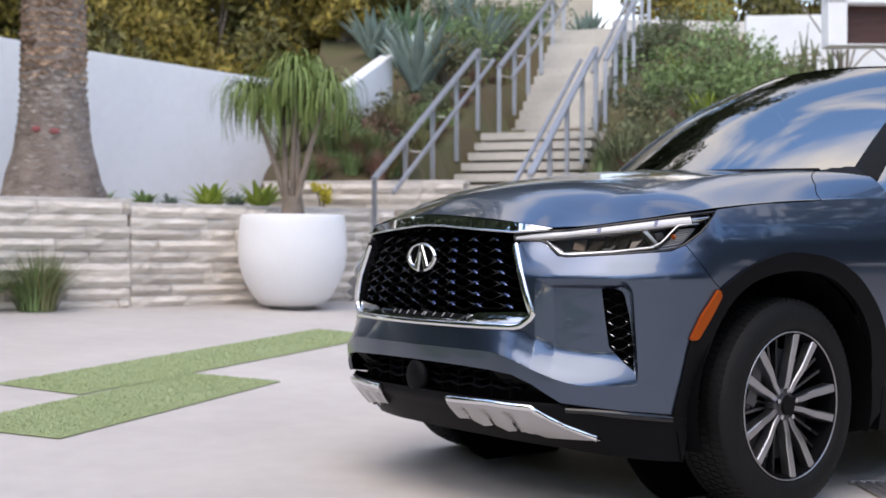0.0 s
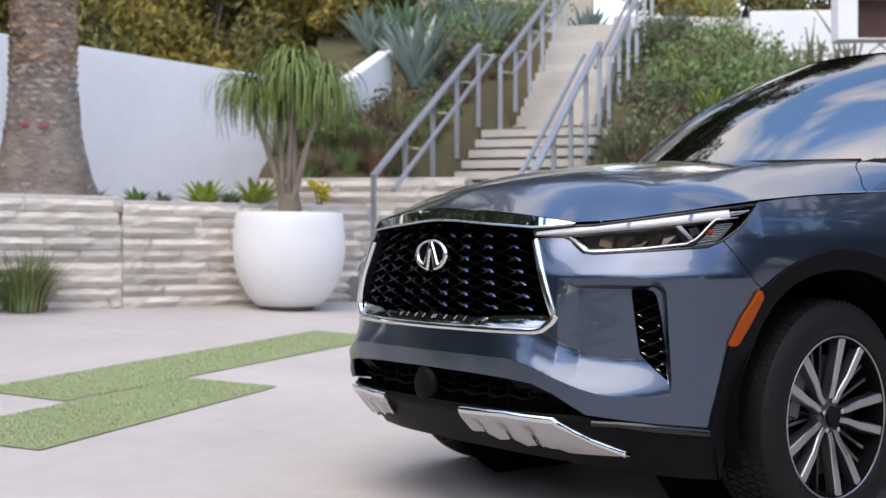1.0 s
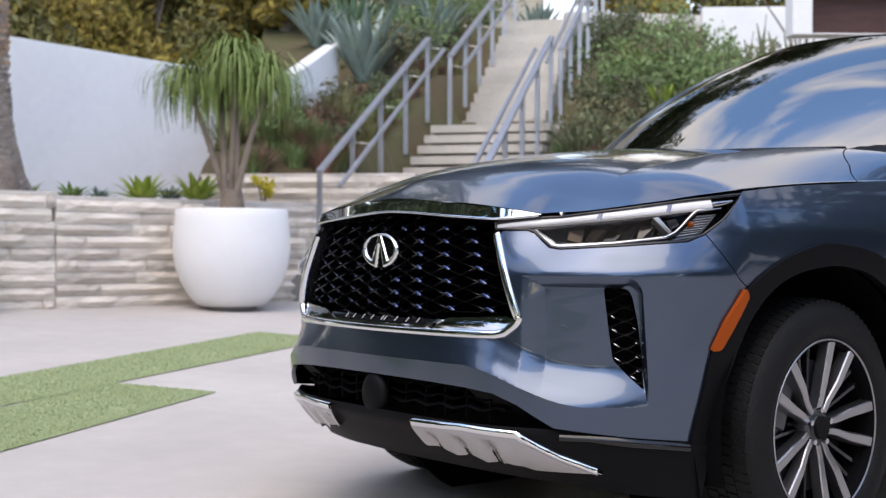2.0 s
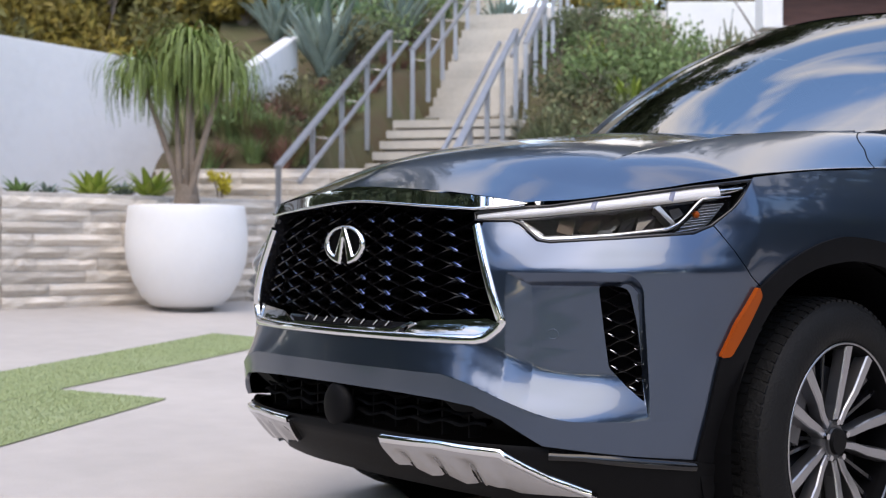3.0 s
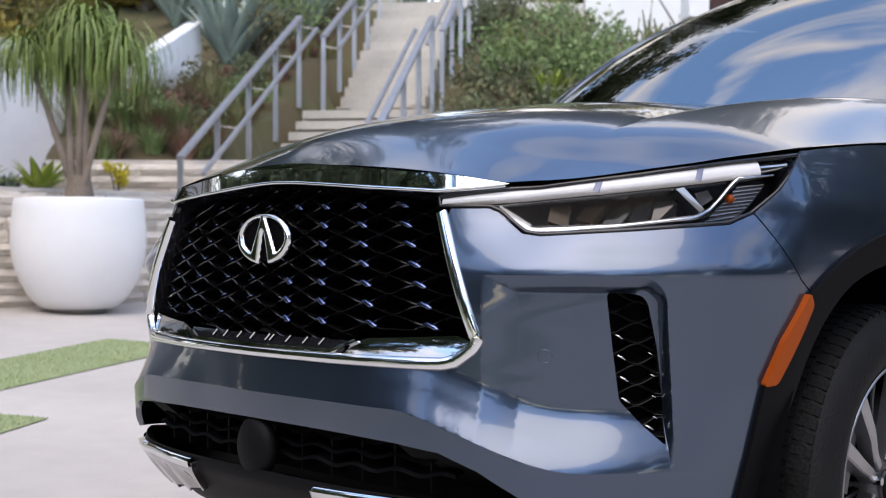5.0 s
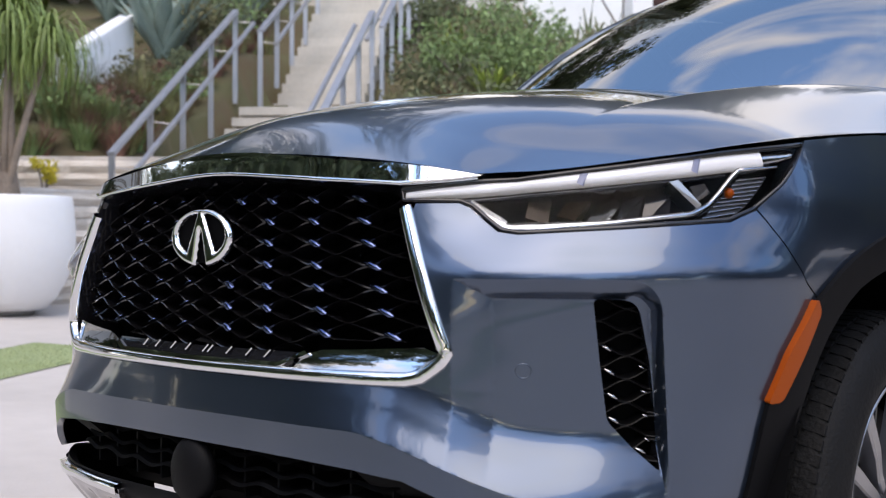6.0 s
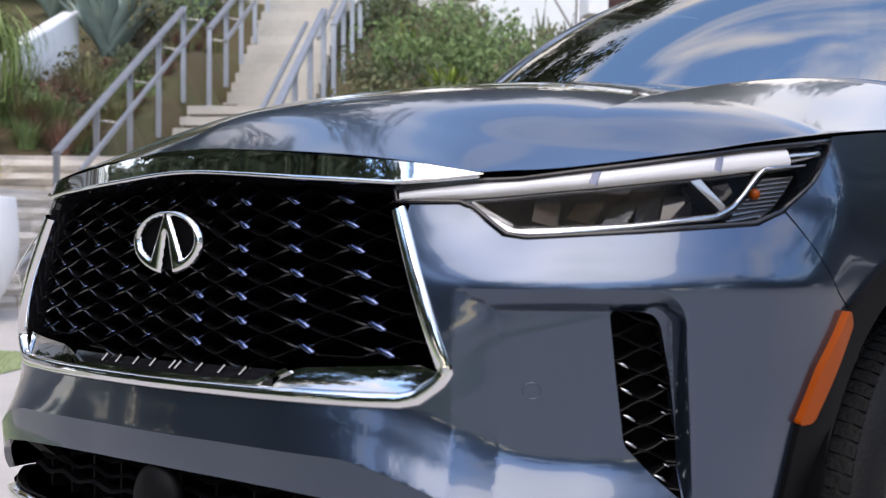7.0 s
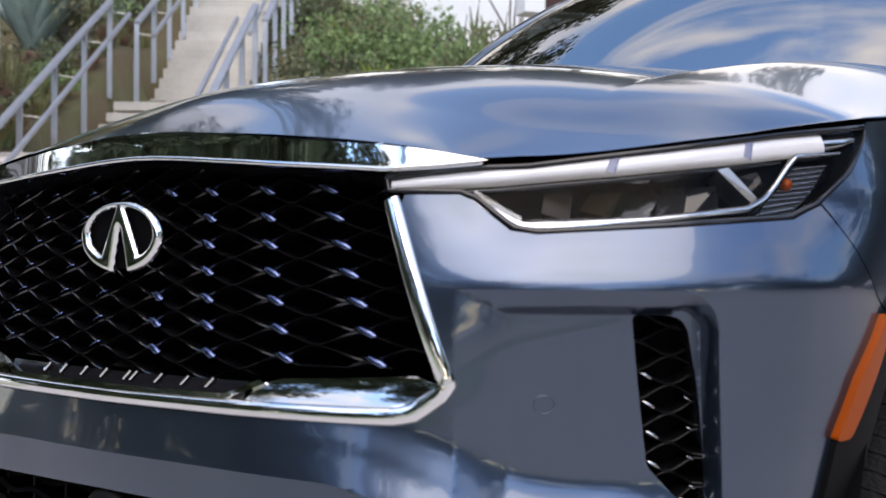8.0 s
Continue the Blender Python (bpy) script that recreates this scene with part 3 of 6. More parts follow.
# date palm trunk in the planter
def palm_trunk(at):
    rng = np.random.default_rng(3)
    ob = thing("palm_tree", "thick brown palm trunk with a flared grey base in the planter", "palm", m=Matrix.Translation(at))
    H = [-0.3, 0, 0.15, 0.4, 0.7, 1.0, 1.3, 2.2, 5.2, 7.5]
    R = [0.66, 0.62, 0.56, 0.48, 0.41, 0.375, 0.345, 0.335, 0.32, 0.30]
    zs = np.linspace(-0.3, 7.5, 110)
    rs = np.interp(zs, H, R)
    k = 40
    a = np.arange(k + 1) * 2 * math.pi / k
    P = np.zeros((len(zs), k + 1, 3))
    for i, (z, r) in enumerate(zip(zs, rs)):
        rr = r * (1 + 0.025 * np.sin(a * 9 + i * 0.5) + 0.02 * np.sin(a * 5 - i * 0.9))
        P[i] = np.stack([rr * np.cos(a), rr * np.sin(a), a * 0 + z], -1)
    V, F = sheet(P)
    raw("trunk", V, [f[::-1] for f in F], M["bark"], ob, "", True)
    for name, z0, z1, m in (("scaly_bark", 1.42, 7.4, M["plate"]), ("grey_bark", -0.2, 1.45, M["plate_grey"])):
        V, F = [], []
        z, row = z0, 0
        while z < z1:
            r = float(np.interp(z, H, R))
            for j in range(15):
                az = 2 * math.pi * (j + 0.5 * (row % 2)) / 15 + rng.normal(0, 0.05)
                d, q = np.array([math.cos(az), math.sin(az), 0]), np.array([-math.sin(az), math.cos(az), 0])
                wv, hv, out = 0.095 * (0.8 + 0.4 * rng.random()), 0.075 * (0.7 + 0.5 * rng.random()), (0.030 + 0.022 * rng.random()) * (0.35 + 0.65 * min(1, max(0, z - 0.5)))
                c = d * (r - 0.015) + np.array([0, 0, z + rng.normal(0, 0.012)])
                k0 = len(V)
                V += [c - q * wv, c - np.array([0, 0, hv * 0.6]), c + q * wv, c + np.array([0, 0, hv * 0.3]) + d * 0.0,
                      c - q * wv * 0.6 + d * out + np.array([0, 0, 0.02]), c + q * wv * 0.6 + d * out + np.array([0, 0, 0.02]), c + d * out * 0.8 - np.array([0, 0, hv * 0.25])]
                F += [(k0, k0 + 1, k0 + 6, k0 + 4), (k0 + 1, k0 + 2, k0 + 5, k0 + 6), (k0 + 4, k0 + 6, k0 + 5), (k0 + 3, k0, k0 + 4), (k0 + 2, k0 + 3, k0 + 5), (k0 + 3, k0 + 4, k0 + 5)]
            z += 0.075
            row += 1
        raw(name, V, F, m, ob, "overlapping leaf scars")
    for x, z in ((-0.06, 0.82), (0.13, 0.80)):
        az = math.atan2(-(court(0, 1) - court(0, 0)).y, -(court(0, 1) - court(0, 0)).x) + x / 0.4
        r = float(np.interp(z, H, R)) + 0.026
        bm = bmesh.new()
        bmesh.ops.create_icosphere(bm, subdivisions=2, radius=1)
        bmesh.ops.transform(bm, matrix=Matrix.Translation((r * math.cos(az), r * math.sin(az), z)) @ Matrix.Rotation(az, 4, "Z") @ Matrix.Diagonal((0.008, 0.058, 0.034, 1)) @ Matrix.Rotation(x * 4, 4, "X"), verts=bm.verts)
        part("paint_mark", bm, M["red"], ob, "faded red paint mark", True)
    # crown, out of view above
    V, F = [], []
    for k in range(64):
        az, el = k * 2.39996, 0.9 - 1.3 * rng.random()
        d, q = np.array([math.cos(az), math.sin(az), 0]), np.array([-math.sin(az), math.cos(az), 0])
        c, L = np.array([0, 0, 7.4]), 3.4
        for i in range(24):
            c = c + (d * math.cos(el) + np.array([0, 0, math.sin(el)])) * L / 24
            el -= 0.06
            for sg in (1, -1):
                k0 = len(V)
                tip = c + (q * sg * 0.8 + d * 0.5) * 0.5 * (1 - abs(i - 10) / 18) - np.array([0, 0, 0.12])
                V += [c - d * 0.022, c + d * 0.022, tip]
                F += [(k0, k0 + 1, k0 + 2)]
    raw("crown", V, F, M["shrub3"], ob, "long green fronds")


palm_trunk(court(-4.35, 14.0, 1.40))

# plants along the planter
for i, (u, v, r, mm, lb) in enumerate(((-3.35, 14.1, 0.24, "succ", "green succulent rosette in the planter"), (-3.05, 14.0, 0.18, "agave", "blue-grey succulent rosette in the planter"), (-2.58, 13.9, 0.34, "lime", "yellow-green agave rosette in the planter"), (-2.35, 14.2, 0.22, "agave", "pale blue succulent rosette in the planter"), (-2.05, 14.1, 0.36, "lime", "yellow-green agave rosette in the planter"), (-3.9, 14.3, 0.26, "succ", "green succulent beside the palm trunk"))):
    rosette(court(u, v, 1.38), r, r * 1.1, 26, 0.04 * r / 0.24, M[mm], 60 + i, lb, "succulent", "succulent", "planter succulents", 0.25, 0.45)
bush(court(-1.42, 14.75, 1.40), 0.16, 0.34, 260, 0.06, M["yellow"], 71, "bright yellow flowering shrub by the pot", clumps=4)
tuft(court(-4.0, 12.25, court_fall(-4.0, 12.25)), 0.46, 0.58, 420, M["shrub3"], 80, "green and yellow grass tuft at the foot of the wall")
tuft(court(-4.42, 12.0, court_fall(-4.42, 12.0)), 0.34, 0.50, 260, M["shrub3"], 81, "green grass tuft at the foot of the wall")
tuft(court(-3.92, 12.28, court_fall(-3.92, 12.28)), 0.40, 0.66, 260, M["dry"], 82, "yellowing dry grass tuft at the foot of the wall")

# plants on the slope
rng_ = np.random.default_rng(21)
kinds = (("shrub", "dark green low shrub on the bank"), ("shrub2", "brown-green dry shrub on the bank"), ("shrub3", "green leafy shrub on the bank"))
spots = []
for k in range(1400):
    u, v = rng_.uniform(-2.1, 9.5), 15.3 + 9.7 * rng_.random() ** 1.3
    w = (u + 0.48) * 0.954 - (v - 14.95) * 0.30
    if (u < -0.9 and v < 16.6) or -0.85 < w < 2.35 or (abs(u + 1.15 - (v - 18.8) * 0.35) < 0.5 and 17.3 < v < 20.0) or (u < -0.15 and v > 18.9) or (u > 4.5 and v > 19.2) or any((u - a) ** 2 + (v - b) ** 2 < 0.22 for a, b in spots):
        continue
    spots.append((u, v))
    if len(spots) > 200:
        break
for k, (u, v) in enumerate(spots):
    mm, lb = kinds[int(rng_.integers(0, 3))]
    r = rng_.uniform(0.45, 0.85)
    if v < 18.6 and k % 5:
        tuft(court(u, v, float(hill_height(np.array(u), np.array(v))) - 0.05), r * 0.9, r * rng_.uniform(0.8, 1.1), 300, M[("dry", "dry_red", "shrub")[k % 3]], 700 + k,
             ("dry brown grass tuft on the bank", "reddish dry grass tuft on the bank", "green grass tuft on the bank")[k % 3], group="grass on the bank")
        continue
    bush(court(u, v, float(hill_height(np.array(u), np.array(v)))), r, r * rng_.uniform(0.7, 1.1), 900, 0.08, M[mm], 200 + k, lb, group="shrubs on the bank")
for k, (u, v, r, mm) in enumerate(((-0.42, 19.9, 1.05, "agave"), (0.71, 22.5, 0.95, "agave"), (-1.25, 21.9, 0.75, "agave"), (0.05, 22.3, 0.8, "agave_green"), (-0.7, 22.9, 0.8, "agave_green"), (0.3, 24.4, 0.9, "agave"), (4.55, 20.6, 0.55, "lime"), (3.85, 20.2, 0.6, "lime"), (2.9, 25.4, 0.7, "agave"), (4.6, 17.6, 0.45, "lime"), (3.8, 18.2, 0.5, "lime"), (-1.55, 16.6, 0.45, "succ"), (5.2, 19.3, 0.55, "agave"))):
    rosette(court(u, v, float(hill_height(np.array(u), np.array(v)))), r, r * 1.25, 34, 0.075 * r / 0.6, M[mm], 90 + k, "large blue-grey agave on the bank" if mm == "agave" else "green upright agave on the bank" if mm == "agave_green" else "pale green agave on the bank", "agave", "agave", "agaves on the bank", 0.2, 0.75)
for k in range(15):
    u, v = -1.75 + 0.085 * k, 15.72 + 0.8 * rng_.random()
    tuft(court(u, v, float(hill_height(np.array(u), np.array(v))) - 0.04), 0.30, rng_.uniform(0.35, 0.55), 220, M[("dry", "shrub3", "dry_red")[k % 3]], 900 + k,
         ("dry yellow-brown grass tuft on the bank", "green grass tuft on the bank", "reddish dry grass tuft on the bank")[k % 3], group="grass on the bank")
for k in range(40):
    u, v = rng_.uniform(-1.6, 0.2), rng_.uniform(16.4, 19.4)
    if (u + 0.48) * 0.954 - (v - 14.95) * 0.30 > -0.80 or u < -1.0 + (v - 17.8) * 0.35:
        continue
    bush(court(u, v, float(hill_height(np.array(u), np.array(v)))), 0.34, 0.30, 420, 0.06, M[("shrub", "shrub3", "dry_red")[k % 3]], 930 + k,
         ("low dark green shrub on the bank", "low leafy green shrub on the bank", "low reddish shrub on the bank")[k % 3], group="shrubs on the bank", clumps=5)
for k, (u, v, r) in enumerate(((4.3, 21.4, 0.72), (3.75, 22.0, 0.62), (4.9, 21.2, 0.45), (3.3, 21.2, 0.5))):
    bush(court(u, v, float(hill_height(np.array(u), np.array(v)))), r, r * 1.35, 1500, 0.07, M[("shrub3", "shrub")[k % 2]], 970 + k, "rounded leafy green shrub high on the bank", group="shrubs on the bank", clumps=9)
for k in range(36):
    a, w = 0.9 + 6.4 * (k // 2) / 17, (-0.62, 2.12)[k % 2] + rng_.uniform(-0.1, 0.1)
    q = FOOT + AX * a + PX * w
    tuft(court(q.x, q.y, float(hill_height(np.array(q.x), np.array(q.y))) - 0.04), 0.24, rng_.uniform(0.25, 0.42), 160, M[("dry", "shrub3", "dry_red", "shrub")[k % 4]], 1000 + k,
         ("dry yellow-brown grass tuft beside the steps", "green grass tuft beside the steps", "reddish dry grass tuft beside the steps", "dark green grass tuft beside the steps")[k % 4], group="grass on the bank")
# candle-like cacti and bare twigs against the white wall
for k, (u, v, h) in enumerate(((5.55, 21.0, 0.85), (5.85, 20.8, 0.75), (6.15, 21.1, 0.95), (6.5, 20.8, 0.7))):
    z = float(hill_height(np.array(u), np.array(v)))
    ob = thing("cactus", "slim grey-green columnar plant by the white wall", "cactus", "columnar plants", m=Matrix.Translation(court(u, v, z)))
    for j in range(4):
        part("stem", tube([(0.08 * math.cos(j * 1.6), 0.08 * math.sin(j * 1.6), -0.1), (0.12 * math.cos(j * 1.6), 0.12 * math.sin(j * 1.6), h * 0.45), (0.16 * math.cos(j * 1.6 + 0.5), 0.16 * math.sin(j * 1.6 + 0.5), h * (0.6 + 0.12 * j))], 0.055, 8, 0.010), M["shrub"], ob, "", True)
for k, (u, v) in enumerate(((6.6, 20.6), (7.7, 20.4), (8.3, 20.4))):
    z = float(hill_height(np.array(u), np.array(v)))
    rng = np.random.default_rng(300 + k)
    ob = thing("bare_shrub", "leafless grey shrub before the white wall", "shrub", "bare shrubs", m=Matrix.Translation(court(u, v, z)))
    for j in range(7):
        p = Vector((0, 0, -0.1))
        d = Vector((rng.normal(0, 0.35), rng.normal(0, 0.35), 1)).normalized()
        pts = [p.copy()]
        for i in range(6):
            d = (d + Vector(rng.normal(0, 0.16, 3))).normalized()
            p = p + d * 0.36
            pts.append(p.copy())
        part("branch", tube(pts, 0.022, 5, 0.006), M["twig"], ob)

# trees and tall hedge behind the white wall
spots = [(-11.0 + 1.25 * k, 18.8 + 1.05 * k, 1.35, 3.0, "hedge" if k % 3 else "hedge2") for k in range(8)]
spots += [(-11.5 + 1.7 * k, 21.0 + 1.1 * k, 1.9, 5.2, "hedge2" if k % 3 else "hedge") for k in range(6)]
spots += [(-2.9, 25.6, 1.2, 3.4, "hedge"), (-2.0, 26.2, 1.1, 3.0, "hedge"), (-1.9, 23.6, 0.6, 1.0, "hedge"), (-1.4, 24.2, 0.6, 1.1, "hedge2"), (-2.25, 24.0, 0.6, 1.2, "hedge"), (-4.6, 27.5, 1.6, 5.0, "hedge"), (5.2, 28.4, 1.4, 3.4, "hedge"), (7.2, 28.6, 1.4, 3.4, "hedge2"), (9.5, 28.8, 1.6, 4.0, "hedge")]
for k, (u, v, r, h, mm) in enumerate(spots):
    bush(court(u, v, 4.6 if u > 3 else 2.9 if u < -2.3 else float(hill_height(np.array(u), np.array(v)))), r, h, 6500, 0.17, M[mm], 400 + k, "dense olive and yellow hedge behind the wall", "hedge_tree", "tree", "hedge behind the wall", clumps=18)


# unseen trees, added for their dark reflections in the paint and glass
def street_tree(at, h, r, seed, label="unseen leafy tree added for the car's reflections", group="trees across the drive"):
    rng = np.random.default_rng(seed)
    ob = thing("tree", label, "tree", group, m=Matrix.Translation(at))
    part("trunk", tube([(0, 0, -0.2), (0.1, 0.05, h * 0.3), (0.0, 0.1, h * 0.55)], 0.24, 10, 0.12), M["bark"], ob, "", True)
    cl = 26
    cc = rng.normal(size=(cl, 3)) * np.array([r, r, h * 0.16]) * 0.6 + np.array([0, 0, h * 0.75])
    for c in cc[:8]:
        part("limb", tube([(0, 0.1, h * 0.5), tuple(c * np.array([0.5, 0.5, 0.9])), tuple(c)], 0.09, 6, 0.02), M["bark"], ob)
    n = 9000 if h < 14 else 12000
    wh = rng.integers(0, cl, n)
    d = rng.normal(size=(n, 3))
    d /= np.linalg.norm(d, axis=1, keepdims=True)
    p = cc[wh] + d * rng.random((n, 1)) ** 0.5 * r * 0.36
    V, F = leaves(rng, p, 0.20 if h < 14 else 0.42)
    raw("crown", V, F, M["canopy"], ob)


for k, (x, y, h, r) in enumerate(((2.0, -12.0, 9.0, 2.6), (-9.0, -9.5, 10.0, 3.0), (14.0, -1.0, 9.0, 2.8), (18.5, 2.0, 11.0, 3.4))):
    street_tree(Vector((x, y, float(fall(x)))), h, r, 500 + k)
for k, (u, v, h, r) in enumerate(((-9.0, 31.0, 15.0, 4.4), (-5.0, 33.0, 17.5, 4.6), (-1.0, 35.0, 15.0, 4.6), (3.0, 36.0, 17.0, 4.8), (8.5, 34.0, 15.0, 4.6), (13.0, 33.0, 15.0, 4.6))):
    street_tree(court(u, v, 4.5), h, r, 520 + k, "tall unseen tree above the bank, there for reflections", "trees on the bank")
# tall dark hedge ring out of view, added to darken the car's reflections
for k in range(21):
    if k in (9, 13, 17):
        continue
    a = radians(-172 + 13.2 * k)
    x, y = 2.5 + 14.0 * math.cos(a), -2.5 + 13.0 * math.sin(a)
    bush(Vector((x, y, float(fall(x)))), 2.4, 6.2 + 2.8 * math.sin(k * 2.3), 4600, 0.40, M["canopy"], 600 + k, "unseen dark hedge added to darken the car's reflections", "hedge_tree", "tree", "hedge round the drive", clumps=20)

# second unseen ring, lower, added for what the fender mirrors
for k in range(7):
    a = radians(4 + 14 * k)
    x, y = 2.5 + 17.5 * math.cos(a), -2.5 + 16.5 * math.sin(a)
    bush(Vector((x, y, 0)), 3.0, 3.4 + 0.9 * math.sin(k * 1.9), 5200, 0.48, M["canopy"], 650 + k, "unseen dark hedge added to darken the car's reflections", "hedge_tree", "tree", "hedge round the drive", clumps=24)

# low dark hedge along the lawn, unseen, added to darken the bumper's reflection
for k in range(8):
    bush(Vector((-7.0 + 1.05 * k, -4.9 - 0.34 * k, float(fall(-7.0 + 1.05 * k)))), 1.1, 2.0 + 0.5 * math.sin(k * 1.7), 2600, 0.16, M["canopy"], 680 + k, "unseen low hedge added to darken the bumper's reflection", "hedge_shrub", "shrub", "low hedge beside the drive", clumps=12)

# drain grate near the wheel
grate = thing("drain_grate", "galvanised drain grate set in the paving", "grate", m=Matrix.Translation((0.99, 0.70, 0.004)) @ Matrix.Rotation(radians(55), 4, "Z"))
for k in range(9):
    part("slat", box((0.02, 0.34, 0.012), pose(-0.16 + 0.04 * k, 0, 0.006), 0.002), M["steel"], grate)
for y in (-0.18, 0.18):
    part("frame", box((0.38, 0.025, 0.014), pose(0, y, 0.007), 0.002), M["steel"], grate)



# ---- the car ----
from mathutils import geometry

def curve(keys, vals, t):
    """A smooth curve through keyed values (monotone cubic)."""
    k, v, t = np.asarray(keys, float), np.asarray(vals, float), np.asarray(t, float)
    if v.ndim == 1:
        v = v[:, None]
    h = np.diff(k)[:, None]
    d = np.diff(v, axis=0) / h
    m = np.zeros_like(v)
    w1, w2 = 2 * h[1:] + h[:-1], h[1:] + 2 * h[:-1]
    ok = d[:-1] * d[1:] > 0
    with np.errstate(divide="ignore", invalid="ignore"):
        m[1:-1] = np.where(ok, (w1 + w2) / (w1 / d[:-1] + w2 / d[1:]), 0)
    m[0], m[-1] = d[0], d[-1]
    i = np.clip(np.searchsorted(k, t) - 1, 0, len(k) - 2)
    hh = (k[i + 1] - k[i])[..., None]
    u = ((np.clip(t, k[0], k[-1]) - k[i])[..., None]) / hh
    a, b, ma, mb = v[i], v[i + 1], m[i] * hh, m[i + 1] * hh
    out = (2 * u**3 - 3 * u**2 + 1) * a + (u**3 - 2 * u**2 + u) * ma + (3 * u**2 - 2 * u**3) * b + (u**3 - u**2) * mb
    return out[..., 0] if out.shape[-1] == 1 else out
def ease(a, b, t):
    u = np.clip((np.asarray(t, float) - a) / (b - a), 0, 1)
    return u * u * (3 - 2 * u)
PLAN_S = [-.25, 0, .25, .455, .62, .785, .94, 1.09, 1.23, 1.63, 2.4, 3.6, 4.9, 5.4, 5.75, 6.5]
PLAN_X = [-.25, 0, .25, .45, .602, .745, .860, .940, .975, .99, .99, .98, .965, .93, .75, 0]
PLAN_Y = [-.945, -.955, -.945, -.912, -.858, -.775, -.668, -.537, -.397, 0, .77, 1.97, 3.27, 3.75, 4.03, 4.1]
FRONT_Z = [.2, .3, .4, .48, .55, .60, .66, .74, .84, .94, 1.02, 1.1, 1.2]
FRONT_D = [-.12, -.05, .022, .045, .052, .022, 0, 0, -.012, -.034, -.058, -.088, -.18]
SIDE_Z = [.2, .3, .4, .52, .64, .8, .9, .96, 1.02, 1.08, 1.15, 1.25]
SIDE_D = [-.08, -.06, -.05, -.03, -.012, 0, .005, .002, -.012, -.034, -.064, -.11]
RECESS_TOP, RECESS_R, LIP, WALL = .840, .05, .033, .008


def recess_edge(z):
    """Where the recess's outer edge runs at height z."""
    return .940 + .078 * (RECESS_TOP - z)


def recess(s, z):
    """The stepped recess at the bumper's corner: a wedge-shaped lip above, a narrow wall beside the vent."""
    a, b = np.clip(RECESS_R - (recess_edge(z) - s), 0, None), np.clip(RECESS_R - (RECESS_TOP - z), 0, None)
    e = RECESS_R - np.hypot(a, b)
    tip = np.clip((s - .606) / .065, 0, 1)
    w = WALL + (LIP * np.maximum(tip, .05) - WALL) * b / (a + b + 1e-9)
    inside = np.clip(e / w, 0, 1)
    deep = .020 * tip + .014 * ease(.63, .80, s) + .006 * ease(.84, .95, s)
    low = ease(.480, .600, z)
    return deep * (.6 * inside + .4 * ease(.72, 1.0, inside)) * low


def plan(s):
    """The outline seen from above, and its outward direction."""
    s = np.asarray(s, float)

    def at(q):
        return np.stack([np.sign(q) * curve(PLAN_S, PLAN_X, np.abs(q)), curve(PLAN_S, PLAN_Y, np.abs(q))], -1)
    d = at(s + .02) - at(s - .02)
    d /= np.linalg.norm(d, axis=-1, keepdims=True)
    return at(s), np.stack([d[..., 1], -d[..., 0]], -1)


def step_shift(t):
    """How far the bumper's lower step drops towards the corner."""
    return -.033 + .101 * ease(.42, .80, t)


def skin(s, z):
    """The body's outer face at s round the car and height z."""
    s, z = np.asarray(s, float), np.asarray(z, float)
    p, n = plan(s)
    t = np.abs(s)
    w = 1 - ease(.45, 1.15, t)
    zf = z + step_shift(t) * (1 - ease(.62, .75, z))
    shoulder = curve([.66, .74, .80, .840, .885, .93, .965, 1.03, 1.08], [0, .002, .008, .012, -.005, -.027, -.043, -.05, -.04], z) * ease(.50, .70, t) * (1 - ease(1.05, 1.27, t))
    front = np.where(zf < .55, curve(FRONT_Z[:5], FRONT_D[:5], zf), curve(FRONT_Z[4:], FRONT_D[4:], zf))
    front = np.where(front > 0, front * (.2 + .8 * ease(.15, .75, t)), front)
    off = w * front + (1 - w) * curve(SIDE_Z, SIDE_D, z) - recess(t, z) + shoulder
    q = p + n * off[..., None]
    return np.stack([q[..., 0], q[..., 1], z], -1)


def skin_normal(s, z):
    e = 0.0006
    a, b = skin(s + e, z) - skin(s - e, z), skin(s, z + e) - skin(s, z - e)
    n = np.cross(a, b)
    return n / np.linalg.norm(n, axis=-1, keepdims=True)


def in_poly(p, poly):
    """Which points lie inside a closed outline."""
    x, y = p[:, 0], p[:, 1]
    hit = np.zeros(len(p), bool)
    for (x0, y0), (x1, y1) in zip(poly, np.roll(poly, -1, axis=0)):
        cross = (y0 > y) != (y1 > y)
        with np.errstate(divide="ignore", invalid="ignore"):
            hit ^= cross & (x < (x1 - x0) * (y - y0) / (y1 - y0) + x0)
    return hit


def flowing(pts, n=40):
    """A smooth line through the points."""
    q = np.array(pts, float)
    t = np.concatenate([[0], np.cumsum(np.hypot(*np.diff(q, axis=0).T))])
    u = np.linspace(0, t[-1], n)
    return [tuple(map(float, v)) for v in np.stack([curve(t, q[:, 0], u), curve(t, q[:, 1], u)], -1)]


def dense(poly, step, closed=True):
    out = []
    pts = list(poly) + ([poly[0]] if closed else [])
    for (x0, y0), (x1, y1) in zip(pts, pts[1:]):
        k = max(1, int(math.hypot(x1 - x0, y1 - y0) / step))
        out += [(x0 + (x1 - x0) * i / k, y0 + (y1 - y0) * i / k) for i in range(k)]
    if not closed:
        out.append(tuple(poly[-1]))
    return out


